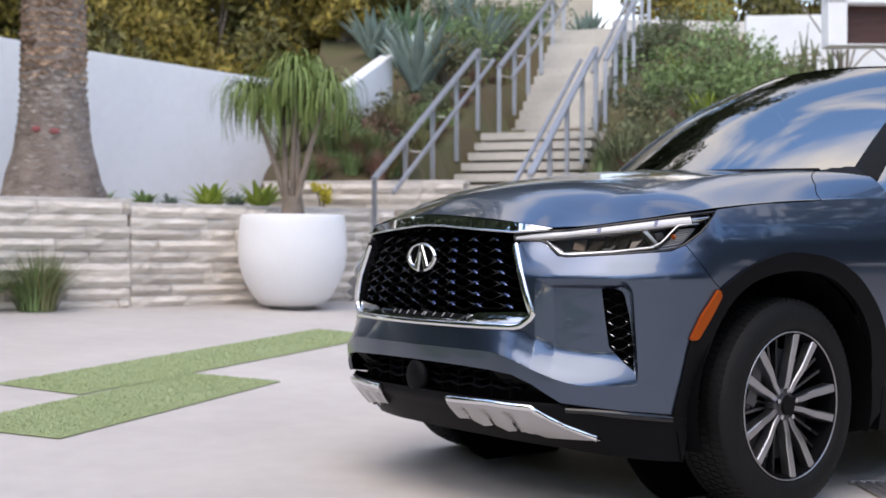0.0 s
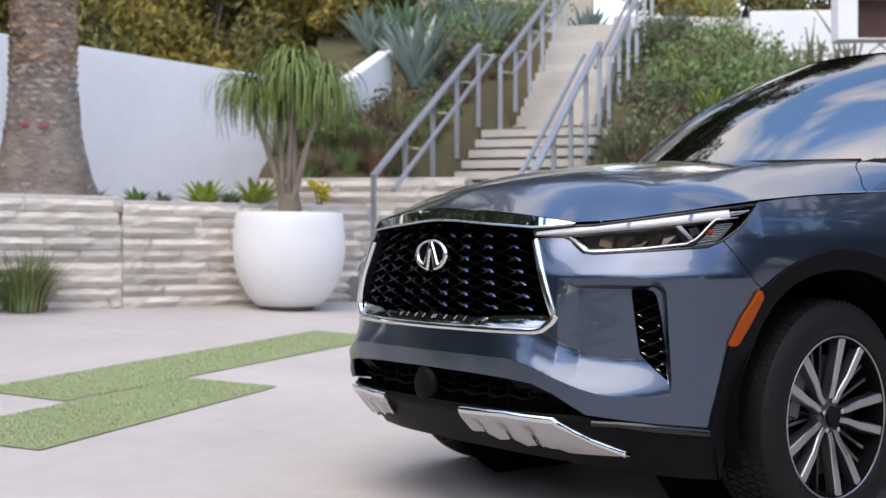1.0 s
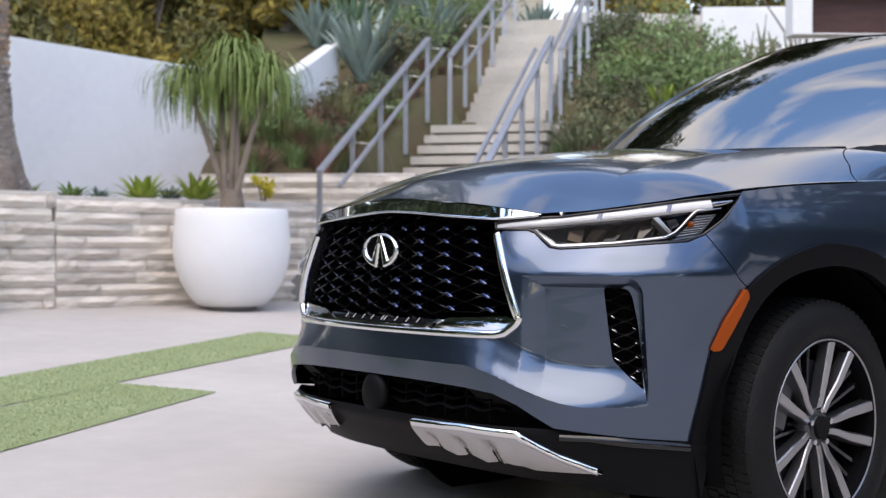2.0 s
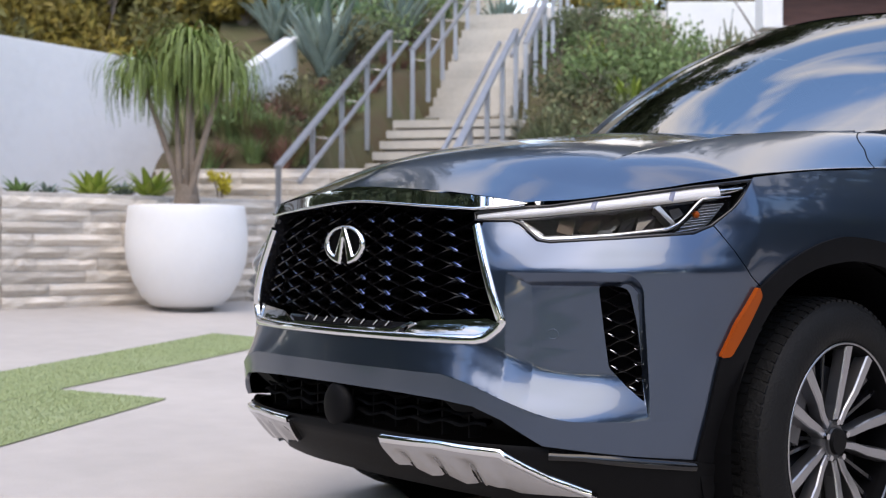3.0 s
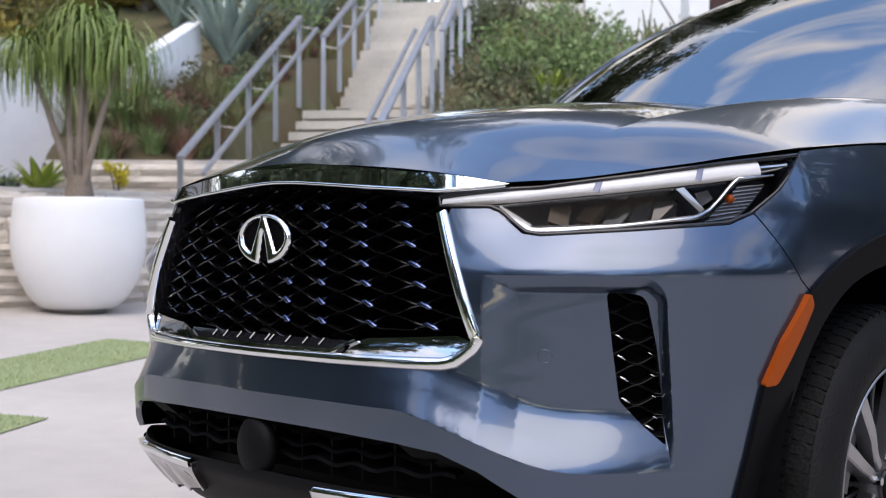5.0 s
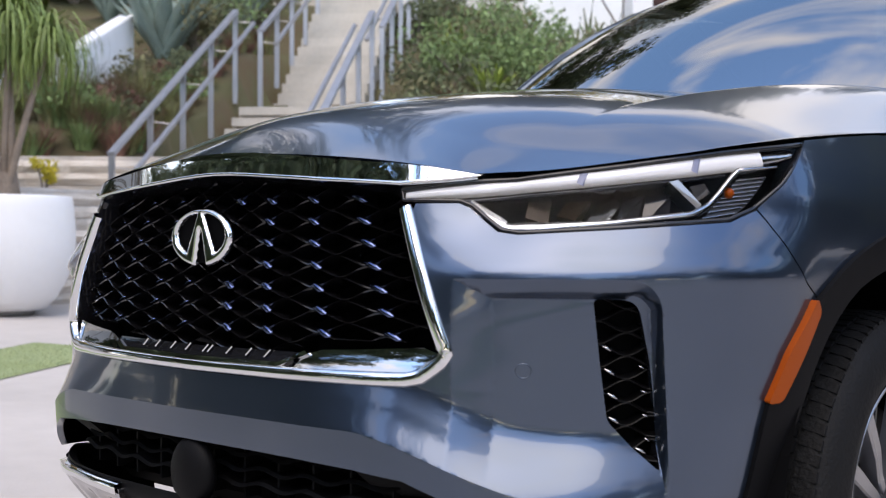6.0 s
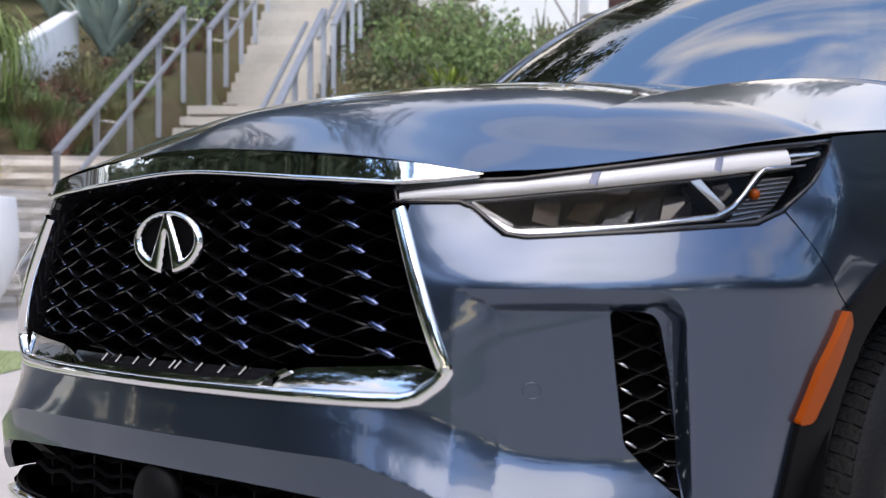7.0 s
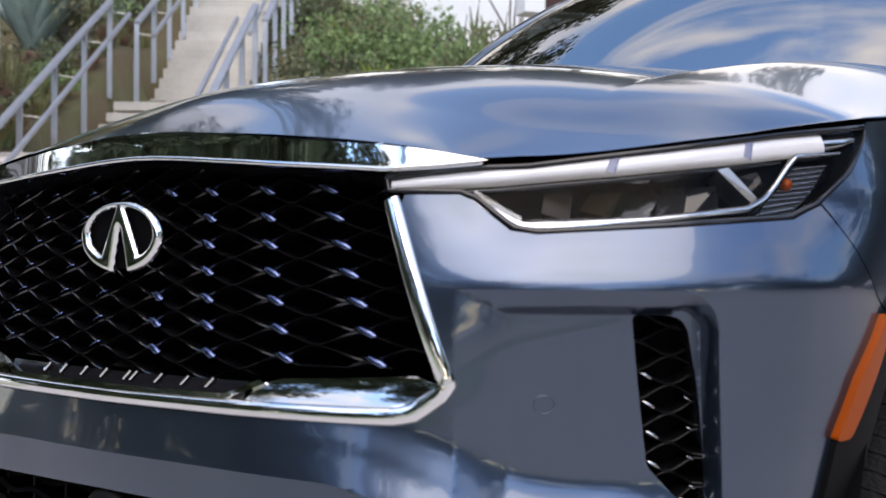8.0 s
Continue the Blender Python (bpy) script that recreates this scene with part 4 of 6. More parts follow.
def rounded(poly, r, steps=5):
    """The outline with its corners rounded."""
    out, n = [], len(poly)
    for i in range(n):
        a, b, c = (Vector(poly[(i + k) % n]) for k in (-1, 0, 1))
        q = min(r, (a - b).length * 0.45, (c - b).length * 0.45)
        p0, p1 = b + (a - b).normalized() * q, b + (c - b).normalized() * q
        for j in range(steps + 1):
            t = j / steps
            out.append(tuple(p0 * (1 - t) ** 2 + b * 2 * t * (1 - t) + p1 * t * t))
    return out


def fill(outline, holes=(), step=0.015, lines=()):
    """Triangles that fill an outline in the plane, with holes and inner lines kept as edges."""
    loops = [dense(outline, step)] + [dense(h, step) for h in holes]
    verts, edges = [], []
    for lp in loops:
        k = len(verts)
        verts += lp
        edges += [(k + i, k + (i + 1) % len(lp)) for i in range(len(lp))]
    for ln in lines:
        k = len(verts)
        lp = dense(ln, step, False)
        verts += lp
        edges += [(k + i, k + i + 1) for i in range(len(lp) - 1)]
    box_ = np.array(outline)
    gx, gy = np.meshgrid(np.arange(box_[:, 0].min(), box_[:, 0].max(), step), np.arange(box_[:, 1].min(), box_[:, 1].max(), step))
    gx = gx + (np.arange(gx.shape[0]) % 2)[:, None] * step * 0.5
    g = np.stack([gx.ravel(), gy.ravel()], -1)
    keep = in_poly(g, np.array(loops[0]))
    for h in loops[1:]:
        keep &= ~in_poly(g, np.array(h))
    g = g[keep]
    rim = np.array(verts)
    near = np.array([np.min(np.abs(rim[:, 0] - p[0]) + np.abs(rim[:, 1] - p[1])) for p in g]) if len(g) else np.zeros(0)
    g = g[near > step * 0.6]
    verts = [Vector(v) for v in verts] + [Vector(p) for p in g]
    v2, _, tris, *_ = geometry.delaunay_2d_cdt(verts, edges, [], 0, 1e-6)
    P = np.array([tuple(v) for v in v2])
    T = np.array([t for t in tris if len(t) == 3])
    mid = P[T].mean(1)
    ok = in_poly(mid, np.array(loops[0]))
    for h in loops[1:]:
        ok &= ~in_poly(mid, np.array(h))
    T = T[ok]
    a, b, c = P[T[:, 0]], P[T[:, 1]], P[T[:, 2]]
    ar = (b[:, 0] - a[:, 0]) * (c[:, 1] - a[:, 1]) - (b[:, 1] - a[:, 1]) * (c[:, 0] - a[:, 0])
    T = T[np.abs(ar) > 1e-9]
    flip = ar[np.abs(ar) > 1e-9] < 0
    T[flip] = T[flip][:, ::-1]
    return P, T


def panel(name, material, parent, outline, holes=(), step=0.015, lift=0.0, side=1, flange=0.012, label="", surface=None, normal=None, lines=(), smooth=True):
    """A sheet of the body inside an outline of (s, z), with its edges turned in. side: 1 left, -1 right, 0 both halves in one."""
    P, T = fill(outline, holes, step, lines)
    surface, normal = surface or skin, normal or skin_normal
    N = normal(P[:, 0], P[:, 1])
    V = surface(P[:, 0], P[:, 1]) + N * lift
    C = P[T]
    C = C * 0.82 + C.mean(1, keepdims=True) * 0.18
    LN = [n for n in normal(C[..., 0].ravel(), C[..., 1].ravel()).reshape(-1, 3, 3)]
    count = {}
    for t in T:
        for e in ((t[0], t[1]), (t[1], t[2]), (t[2], t[0])):
            count[e] = 1
    rim = [e for e in count if (e[1], e[0]) not in count]
    F = [tuple(t) for t in T]
    if flange:
        if side == 0:
            rim = [e for e in rim if not (abs(P[e[0], 0]) < 1e-5 and abs(P[e[1], 0]) < 1e-5)]
        k = len(V)
        ids = sorted({i for e in rim for i in e})
        low = {i: k + n for n, i in enumerate(ids)}
        V = np.concatenate([V, V[ids] - N[ids] * flange])
        side_n = {}
        for a, b in rim:
            d = np.cross(V[b] - V[a], N[a])
            for i in (a, b):
                side_n[i] = side_n.get(i, 0) + d
        side_n = {i: d / (np.linalg.norm(d) + 1e-9) for i, d in side_n.items()}
        F += [(b, a, low[a], low[b]) for a, b in rim]
        LN += [np.array([side_n[b], side_n[a], side_n[a], side_n[b]]) for a, b in rim]
    flip = np.array([-1, 1, 1])
    if side == -1:
        V, F, LN = V * flip, [f[::-1] for f in F], [n[::-1] * flip for n in LN]
    elif side == 0:
        k = len(V)
        F = F + [tuple(i + k for i in f[::-1]) for f in F]
        LN = LN + [n[::-1] * flip for n in LN]
        V = np.concatenate([V, V * flip])
    ob = raw(name, V, F, material, parent, label, smooth)
    # keep folds crisp: an edge whose two faces differ there is sharp
    seen, hard = {}, set()
    for f, n in zip(F, LN):
        for i in range(len(f)):
            j = (i + 1) % len(f)
            a, b = int(f[i]), int(f[j])
            key = (min(a, b), max(a, b))
            m = n[i] + n[j]
            if key in seen:
                o = seen[key]
                if m @ o < 0.9985 * math.sqrt((m @ m) * (o @ o)):
                    hard.add(key)
            else:
                seen[key] = m
    me = ob.data
    at = np.zeros(len(me.edges) * 2, int)
    me.edges.foreach_get("vertices", at)
    at = np.sort(at.reshape(-1, 2), axis=1)
    me.edges.foreach_set("use_edge_sharp", [(a, b) in hard for a, b in at.tolist()])
    me.normals_split_custom_set(np.concatenate(LN).tolist())
    return ob


def band(name, material, parent, path, width, lift0, lift1, side=1, label="", step=0.012, depth=0.012, both=False):
    """A raised moulding along a path of (s, z) on the body."""
    pts = np.array(dense(path, step, False))
    d = np.gradient(pts, axis=0)
    d /= np.linalg.norm(d, axis=1, keepdims=True)
    q = np.stack([-d[:, 1], d[:, 0]], -1)
    w = np.interp(np.linspace(0, 1, len(pts)), np.linspace(0, 1, len(width)), width)[:, None] if isinstance(width, (list, tuple)) else width
    rows = []
    for k, up in ((-0.5, lift0 - depth), (-0.5, lift0), (-0.32, lift1), (0.32, lift1), (0.5, lift0), (0.5, lift0 - depth)):
        p = pts + q * w * k
        rows.append(skin(p[:, 0], p[:, 1]) + skin_normal(p[:, 0], p[:, 1]) * up)
    V, F = sheet(np.stack(rows))
    flip = np.array([-1, 1, 1])
    F = [f[::-1] for f in F]
    if both:
        k = len(V)
        F = F + [tuple(i + k for i in f[::-1]) for f in F]
        V = np.concatenate([V, V * flip])
    elif side == -1:
        V, F = V * flip, [f[::-1] for f in F]
    return raw(name, V, F, material, parent, label, True)


car = thing("car", "blue-grey metallic crossover parked on pale concrete", "car")

# outlines in (s, z): s runs from the middle of the nose round the corner to the tail
LAMP = [(0.488, 0.988), (0.494, 0.971), (0.600, 0.970), (0.622, 0.962), (0.680, 0.922), (0.712, 0.917), (0.887, 0.926), (1.077, 0.939), (1.129, 0.956), (1.189, 0.998), (1.273, 1.072), (1.155, 1.058), (0.915, 1.029), (0.698, 1.006), (0.612, 1.003)]
VENT = [(0.838, 0.808), (0.888, 0.807), (0.906, 0.802), (0.917, 0.788), (0.936, 0.712), (0.946, 0.650), (0.951, 0.597), (0.954, 0.527), (0.905, 0.567), (0.863, 0.609), (0.850, 0.704)]
LOWER = [(0, 0.527), (0.30, 0.524), (0.435, 0.519), (0.533, 0.510), (0.610, 0.481), (0.708, 0.422), (0.908, 0.399), (1.098, 0.382)]
ARCH_KEYS = [(1.098, 0.382), (1.122, 0.51), (1.143, 0.638), (1.195, 0.728), (1.259, 0.806), (1.325, 0.850), (1.403, 0.887), (1.50, 0.916), (1.60, 0.931), (1.72, 0.924), (1.84, 0.903), (1.97, 0.846), (2.08, 0.752), (2.145, 0.666), (2.185, 0.57), (2.205, 0.46), (2.21, 0.34)]
ARCH_IN_KEYS = [(1.147, 0.217), (1.166, 0.40), (1.196, 0.545), (1.240, 0.665), (1.30, 0.752), (1.40, 0.825), (1.516, 0.857), (1.632, 0.867), (1.768, 0.852), (1.905, 0.795), (2.01, 0.705), (2.068, 0.615), (2.105, 0.48), (2.11, 0.36), (2.11, 0.25)]
FENDER_TOP = [(1.273, 1.077), (1.40, 1.091), (1.533, 1.103), (1.8, 1.118), (1.87, 1.1265), (2.10, 1.138)]

ARCH = flowing(ARCH_KEYS[:5], 12) + flowing(ARCH_KEYS[4:], 34)[1:]
ARCH_IN = flowing(ARCH_IN_KEYS, 44)

bumper_out = [(0, 0.527)] + LOWER[1:] + ARCH[1:12] + [(1.224, 0.831), (1.189, 0.871), (1.154, 0.919), (1.132, 0.953), (1.077, 0.933), (0.887, 0.920), (0.712, 0.911), (0.675, 0.916), (0.617, 0.957), (0.598, 0.964), (0.522, 0.964), (0.517, 0.950), (0.608, 0.716), (0.595, 0.695), (0.553, 0.664), (0.523, 0.659), (0.245, 0.656), (0, 0.655)]
def recess_line(inset):
    """The recess's upper and outer edge (inset 0), or the inner foot of its lip and wall (inset 1)."""
    out = [(0.606, RECESS_TOP), (0.671, RECESS_TOP - LIP * inset)]
    for a in np.linspace(0, math.pi / 2, 10):
        r = RECESS_R - inset * (WALL + (LIP - WALL) * math.cos(a) / (math.cos(a) + math.sin(a)))
        z = RECESS_TOP - RECESS_R + r * math.cos(a)
        out.append((float(recess_edge(z)) - RECESS_R + r * math.sin(a), z))
    return out + [(float(recess_edge(0.50)) - WALL * inset, 0.50)]


CREASES = [recess_line(0), recess_line(1), [(float(q), float(.55 - step_shift(q))) for q in np.linspace(0.0, 1.10, 160)]]
panel("front_bumper", M["paint"], car, bumper_out, [rounded(VENT, 0.010)], 0.010, 0, 0, 0.014,
      "blue-grey metallic bumper with a stepped corner recess", lines=CREASES)
for side in (1, -1):
    fender = [(1.1345, 0.956), (1.1565, 0.920), (1.1915, 0.872), (1.2265, 0.8325), (1.261, 0.809)] + ARCH[12:] + [(2.34, 0.34), (2.36, 0.7), (2.36, 1.06), (2.27, 1.142)] + FENDER_TOP[::-1] + [(1.195, 1.000)]
    panel("front_fender", M["paint"], car, fender, (), 0.02, 0, side, 0.014)
    panel("arch_cladding", M["black"], car, ARCH + ARCH_IN[::-1], (), 0.02, 0.010, side, 0.03, "black plastic wheel arch cladding")
    mk = panel("side_marker", M["amber"], car, rounded([(1.244, 0.808), (1.258, 0.783), (1.168, 0.637), (1.137, 0.635), (1.178, 0.720)], 0.010), (), 0.012, 0.013, side, 0.02, "amber side marker lamp")
    # the parking sensor's ring
    band("parking_sensor", M["paint"], car, [(0.722 + 0.0135 * math.cos(a), 0.690 + 0.012 * math.sin(a)) for a in np.linspace(0, 2 * math.pi, 17)], 0.002, 0.001, 0.0015, side, step=0.004, depth=0.004)

# doors and tail
for side in (1, -1):
    for a, b in ((2.365, 3.38), (3.385, 4.28)):
        door = panel("door", M["paint"], car, rounded([(a, 0.42), (b, 0.42), (b, 1.135), (a, 1.128)], 0.03), (), 0.05, 0, side, 0.02)
        hs = (b - 0.2)
        band("door_handle", M["chrome"], door, [(hs - 0.1, 1.0), (hs + 0.1, 1.0)], 0.026, 0.02, 0.035, side, "chrome door handle")
    panel("sill_cladding", M["black"], car, [(2.19, 0.25), (4.28, 0.25), (4.28, 0.418), (2.19, 0.418)], (), 0.06, 0.012, side, 0.03)
    panel("rear_quarter", M["paint"], car, [(4.285, 0.42), (4.33, 0.62), (4.42, 0.78), (4.55, 0.88), (4.70, 0.91), (4.86, 0.88), (4.99, 0.78), (5.08, 0.62), (5.12, 0.42), (5.62, 0.42), (5.62, 1.1), (4.285, 1.135)], (), 0.05, 0, side, 0.02)
    panel("rear_arch_cladding", M["black"], car, [(4.24, 0.25), (4.30, 0.62), (4.42, 0.80), (4.55, 0.89), (4.70, 0.92), (4.86, 0.89), (4.99, 0.80), (5.10, 0.62), (5.15, 0.25), (5.06, 0.25), (5.02, 0.55), (4.93, 0.70), (4.82, 0.79), (4.70, 0.82), (4.57, 0.79), (4.46, 0.70), (4.37, 0.55), (4.33, 0.25)], (), 0.05, 0.01, side, 0.03)
    panel("tail_lamp", M["red"], car, rounded([(5.45, 0.92), (6.1, 0.94), (6.1, 1.0), (5.40, 1.03)], 0.015), (), 0.03, 0.012, side, 0.02, "red tail lamp")
panel("tailgate", M["paint"], car, [(5.625, 0.62), (6.5, 0.62), (6.5, 1.1), (5.625, 1.1)], (), 0.05, 0, 0, 0)
panel("rear_bumper", M["black"], car, [(5.12, 0.25), (6.5, 0.28), (6.5, 0.615), (5.625, 0.615), (5.62, 0.415), (5.13, 0.415)], (), 0.05, 0.006, 0, 0)

# ---- bonnet ----
HOOD_B = [0, 0.1, 0.25, 0.45, 0.7, 1.0]
HOOD_S = [0.612, 0.75, 0.97, 1.273, 1.70, 2.26]
HOOD_Z = [1.014, 1.0195, 1.043, 1.083, 1.118, 1.142]
HOOD_Y = [-0.845, -0.785, -0.62, -0.36, 0.0, 0.44]
HOOD_T = [1.072, 1.118, 1.174, 1.222, 1.250, 1.262]


def crest_x(y):
    return 0.733 + 0.204 * y


def crest_z(y):
    return 1.2252 + 0.0988 * y - 0.1507 * y * y


def hood_loft(a, b):
    e = skin(curve(HOOD_B, HOOD_S, b), curve(HOOD_B, HOOD_Z, b))
    cy, ct = curve(HOOD_B, HOOD_Y, b), curve(HOOD_B, HOOD_T, b)
    x = e[..., 0] * a
    y = cy + (e[..., 1] - cy) * np.abs(a) ** 2.2
    nose = np.clip(1 - np.abs(a) ** 2.4, 0, 1) ** 0.9
    low = e[..., 2] + (ct - e[..., 2]) * nose
    # rear part: a crowned middle, and shoulders that rise to a sharp crest
    ax, xc, zc, xe = np.abs(x), crest_x(y), crest_z(y), np.abs(e[..., 0])
    crown = ct + 0.022 * ease(0.3, 0.9, b) - 0.150 * ax ** 2
    ramp = zc - 0.50 * (xc - ax)
    middle = 0.5 * (crown + ramp + np.sqrt((crown - ramp) ** 2 + 0.006 ** 2))
    at_c = ct + 0.022 * ease(0.3, 0.9, b) - 0.150 * xc ** 2
    top = 0.5 * (at_c + zc + np.sqrt((at_c - zc) ** 2 + 0.006 ** 2))
    u = np.clip((ax - xc) / np.maximum(xe - xc, 0.02), 0, 1)
    z = np.where(ax < xc, middle, top - (top - e[..., 2]) * (0.50 * u + 0.50 * u * u))
    k = ease(0.05, 0.36, b)
    z = low * (1 - k) + z * k
    return np.stack([x, y, z], -1)


def hood_plan(a, b):
    """The bonnet before its nose is faired: a across, b from the nose to the windscreen."""
    a, b = np.asarray(a, float), np.asarray(b, float)
    s = np.abs(a) * 0.612
    lip = skin(s, curve([-0.2, 0, 0.2, 0.375, 0.46, 0.544, 0.612], [1.060, 1.070, 1.060, 1.047, 1.0380, 1.0275, 1.0145], s))
    lip = np.stack([lip[..., 0] * np.sign(a), lip[..., 1] - 0.004, lip[..., 2]], -1)
    fade = (1 - ease(0.0, 0.5 - 0.38 * ease(0.4, 0.95, np.abs(a)), b))[..., None]
    return hood_loft(a, b) + (lip - hood_loft(a, b * 0)) * fade


def plate_kernel(d2):
    return 0.5 * d2 * np.log(d2 + 1e-12)


def fair_nose():
    """A thin plate sprung between the bonnet's lip, its edge, its middle line and its rear half."""
    g = [hood_plan(np.linspace(-1, 1, 29), np.zeros(29))]
    bs = np.linspace(0.03, 0.62, 14)
    for q in (-1.0, 1.0):
        g.append(hood_plan(np.full(14, q), bs))
    g.append(hood_plan(np.zeros(8), np.linspace(0.06, 0.62, 8)))
    for q in (0.45, 0.54, 0.62):
        g.append(hood_plan(np.linspace(-0.92, 0.92, 15), np.full(15, q)))
    g = np.concatenate(g)
    n = len(g)
    d2 = ((g[:, None, :2] - g[None, :, :2]) ** 2).sum(-1)
    K = np.zeros((n + 3, n + 3))
    K[:n, :n] = plate_kernel(d2) + np.eye(n) * 2e-4
    K[:n, n], K[:n, n + 1:] = 1, g[:, :2]
    K[n:, :n] = K[:n, n:].T
    return g[:, :2], np.linalg.solve(K, np.concatenate([g[:, 2], np.zeros(3)]))


NOSE_AT, NOSE_W = fair_nose()


def hood_point(a, b):
    p = hood_plan(a, b)
    d2 = ((p[..., None, :2] - NOSE_AT) ** 2).sum(-1)
    z = plate_kernel(d2) @ NOSE_W[:-3] + NOSE_W[-3] + p[..., :2] @ NOSE_W[-2:]
    k = ease(0.20, 0.45, np.asarray(b, float))
    p[..., 2] = z * (1 - k) + p[..., 2] * k
    return p


def hood_normal(a, b):
    e = 0.004
    n = np.cross(hood_point(a + e, b) - hood_point(a - e, b), hood_point(a, b + e) - hood_point(a, b - e))
    return n / np.linalg.norm(n, axis=-1, keepdims=True)


def sheet_part(name, material, parent, fn, us, vs, nf=None, label="", mirror=False, flip=False, thick=0.0):
    U, W = np.meshgrid(us, vs, indexing="ij")
    P = fn(U, W)
    V, F = sheet(P)
    N = nf(U, W).reshape(-1, 3) if nf else None
    if mirror:
        k = len(V)
        F = F + [tuple(i + k for i in f[::-1]) for f in F]
        V = np.concatenate([V, V * np.array([-1, 1, 1])])
        N = np.concatenate([N, N * np.array([-1, 1, 1])]) if N is not None else None
    if not flip:
        F = [f[::-1] for f in F]
    return raw(name, V, F, material, parent, label, True, N)


def crest_a(b):
    """Where across the bonnet its crest runs."""
    a = np.full_like(np.asarray(b, float), 0.75)
    for _ in range(8):
        p = hood_plan(a, b)
        a = a * np.clip(crest_x(p[..., 1]) / np.maximum(p[..., 0], 0.05), 0.5, 1.5)
    return np.minimum(a, 0.90)


def bonnet_grid(q, b):
    """The bonnet with one line of its grid laid along the crest, at q = 0.7."""
    c = crest_a(b)
    return np.where(q < 0.7, q / 0.7 * c, c + (q - 0.7) / 0.3 * (1 - c))


Q_ = np.concatenate([0.64 * (1 - (1 - np.linspace(0, 1, 46)) ** 1.3), [0.655, 0.67, 0.68, 0.69, 0.696, 0.7, 0.704, 0.71, 0.72, 0.735], 0.735 + 0.265 * (1 - (1 - np.linspace(0, 1, 24)[1:]) ** 1.5)])
sheet_part("bonnet", M["paint"], car, lambda q, b: hood_point(bonnet_grid(q, b), b), Q_, np.linspace(0, 1, 90), lambda q, b: hood_normal(bonnet_grid(q, b), b), "blue-grey metallic clamshell bonnet with raised shoulders", True)
# shut line where the bonnet's rear corner meets the wing
for side in (1, -1):
    t = np.linspace(0, 1, 26)
    b_ = 0.775 + 0.075 * t ** 1.6 + 0.02 * ease(0, 0.3, t)
    a_ = 1.0 - (1.0 - crest_a(b_)) * t ** 0.8
    p, n = hood_point(a_, b_), hood_normal(a_, b_)
    d = np.gradient(p, axis=0)
    d = np.cross(d / np.linalg.norm(d, axis=1, keepdims=True), n)
    rows = np.stack([p - d * 0.0022 - n * 0.003, p - d * 0.0020 + n * 0.0006, p + d * 0.0020 + n * 0.0006, p + d * 0.0022 - n * 0.003])
    rows[..., 0] *= side
    V, F = sheet(rows)
    raw("panel_gap", V, F if side > 0 else [f[::-1] for f in F], M["deep"], car, "dark shut line of the bonnet")


# ---- glasshouse ----
def screen(a, b, grow=0.0):
    """The windscreen: a across (-1 to 1), b up."""
    a, b = np.asarray(a, float), np.asarray(b, float)
    wide = 0.79 - 0.15 * b
    x = a * wide
    y = 0.40 + 0.95 * b + (0.27 - 0.10 * b) * a * a
    z = 1.242 + 0.635 * b - 0.075 * b * b + 0.06 * np.sin(b * math.pi) * 0.6 - 0.03 * a * a * (0.6 + b) + grow
    return np.stack([x, y, z], -1)


sheet_part("windscreen", M["glass"], car, screen, np.linspace(-0.93, 0.93, 40), np.linspace(0, 0.97, 30), None, "tinted laminated windscreen")


def roof(a, b):
    """The roof from the windscreen to the tailgate."""
    e = screen(a, 1.0)
    y = e[..., 1] + b * (3.75 - e[..., 1])
    z = e[..., 2] + 0.055 * np.sin(np.clip(b * 1.5, 0, 1) * math.pi / 2) - 0.10 * np.clip(b - 0.55, 0, 1) ** 2 * 3
    return np.stack([e[..., 0] * (1 + 0.03 * np.sin(b * 3.1)), y, z], -1)


sheet_part("roof", M["gloss"], car, roof, np.linspace(-1, 1, 30), np.linspace(0, 1, 30), None, "black glass and gloss roof")
for side in (1, -1):
    def pillar(a, b, side=side):
        lo, hi = screen(side * 0.925, b), screen(side * 1.03, b)
        p = lo + (hi - lo) * a[..., None]
        p[..., 2] += 0.012 * np.sin(a * math.pi)
        p[..., 0] += side * 0.02 * a
        return p
    sheet_part("pillar", M["paint"] if side < 0 else M["black"], car, pillar, np.linspace(0, 1, 8), np.linspace(-0.04, 1.0, 24), flip=side < 0)

    def side_glass(a, b, side=side):
        s = 2.28 + a * 2.95
        low = skin(s, np.full_like(s, 1.135))
        top_y = 1.50 + (low[..., 1] - 0.66) * 0.72
        t = roof(np.full_like(s, 1.0), np.clip((top_y - 1.52) / 2.23, 0, 1))
        start = screen(np.full_like(s, 1.0), np.clip((low[..., 1] - 0.70) / 0.8, 0, 1))
        w = ease(0.0, 0.30, a)[..., None]
        hi = start * (1 - w) + t * w
        p = low * (1 - b[..., None]) + hi * b[..., None]
        p[..., 0] *= side
        return p
    sheet_part("side_window", M["glass"], car, side_glass, np.linspace(0, 1, 40), np.linspace(0.0, 1, 10), flip=side < 0)
    band("belt_trim", M["chrome"], car, [(2.37, 1.137), (5.1, 1.137)], 0.022, 0.008, 0.012, side, "chrome belt trim", 0.05)

    def rear_pillar(a, b, side=side):
        p = side_glass(0.80 + a * 0.2, b, side)
        p[..., 0] += side * 0.006
        return p
    sheet_part("rear_pillar", M["paint"], car, rear_pillar, np.linspace(0, 1, 8), np.linspace(0, 1, 8), flip=side < 0)


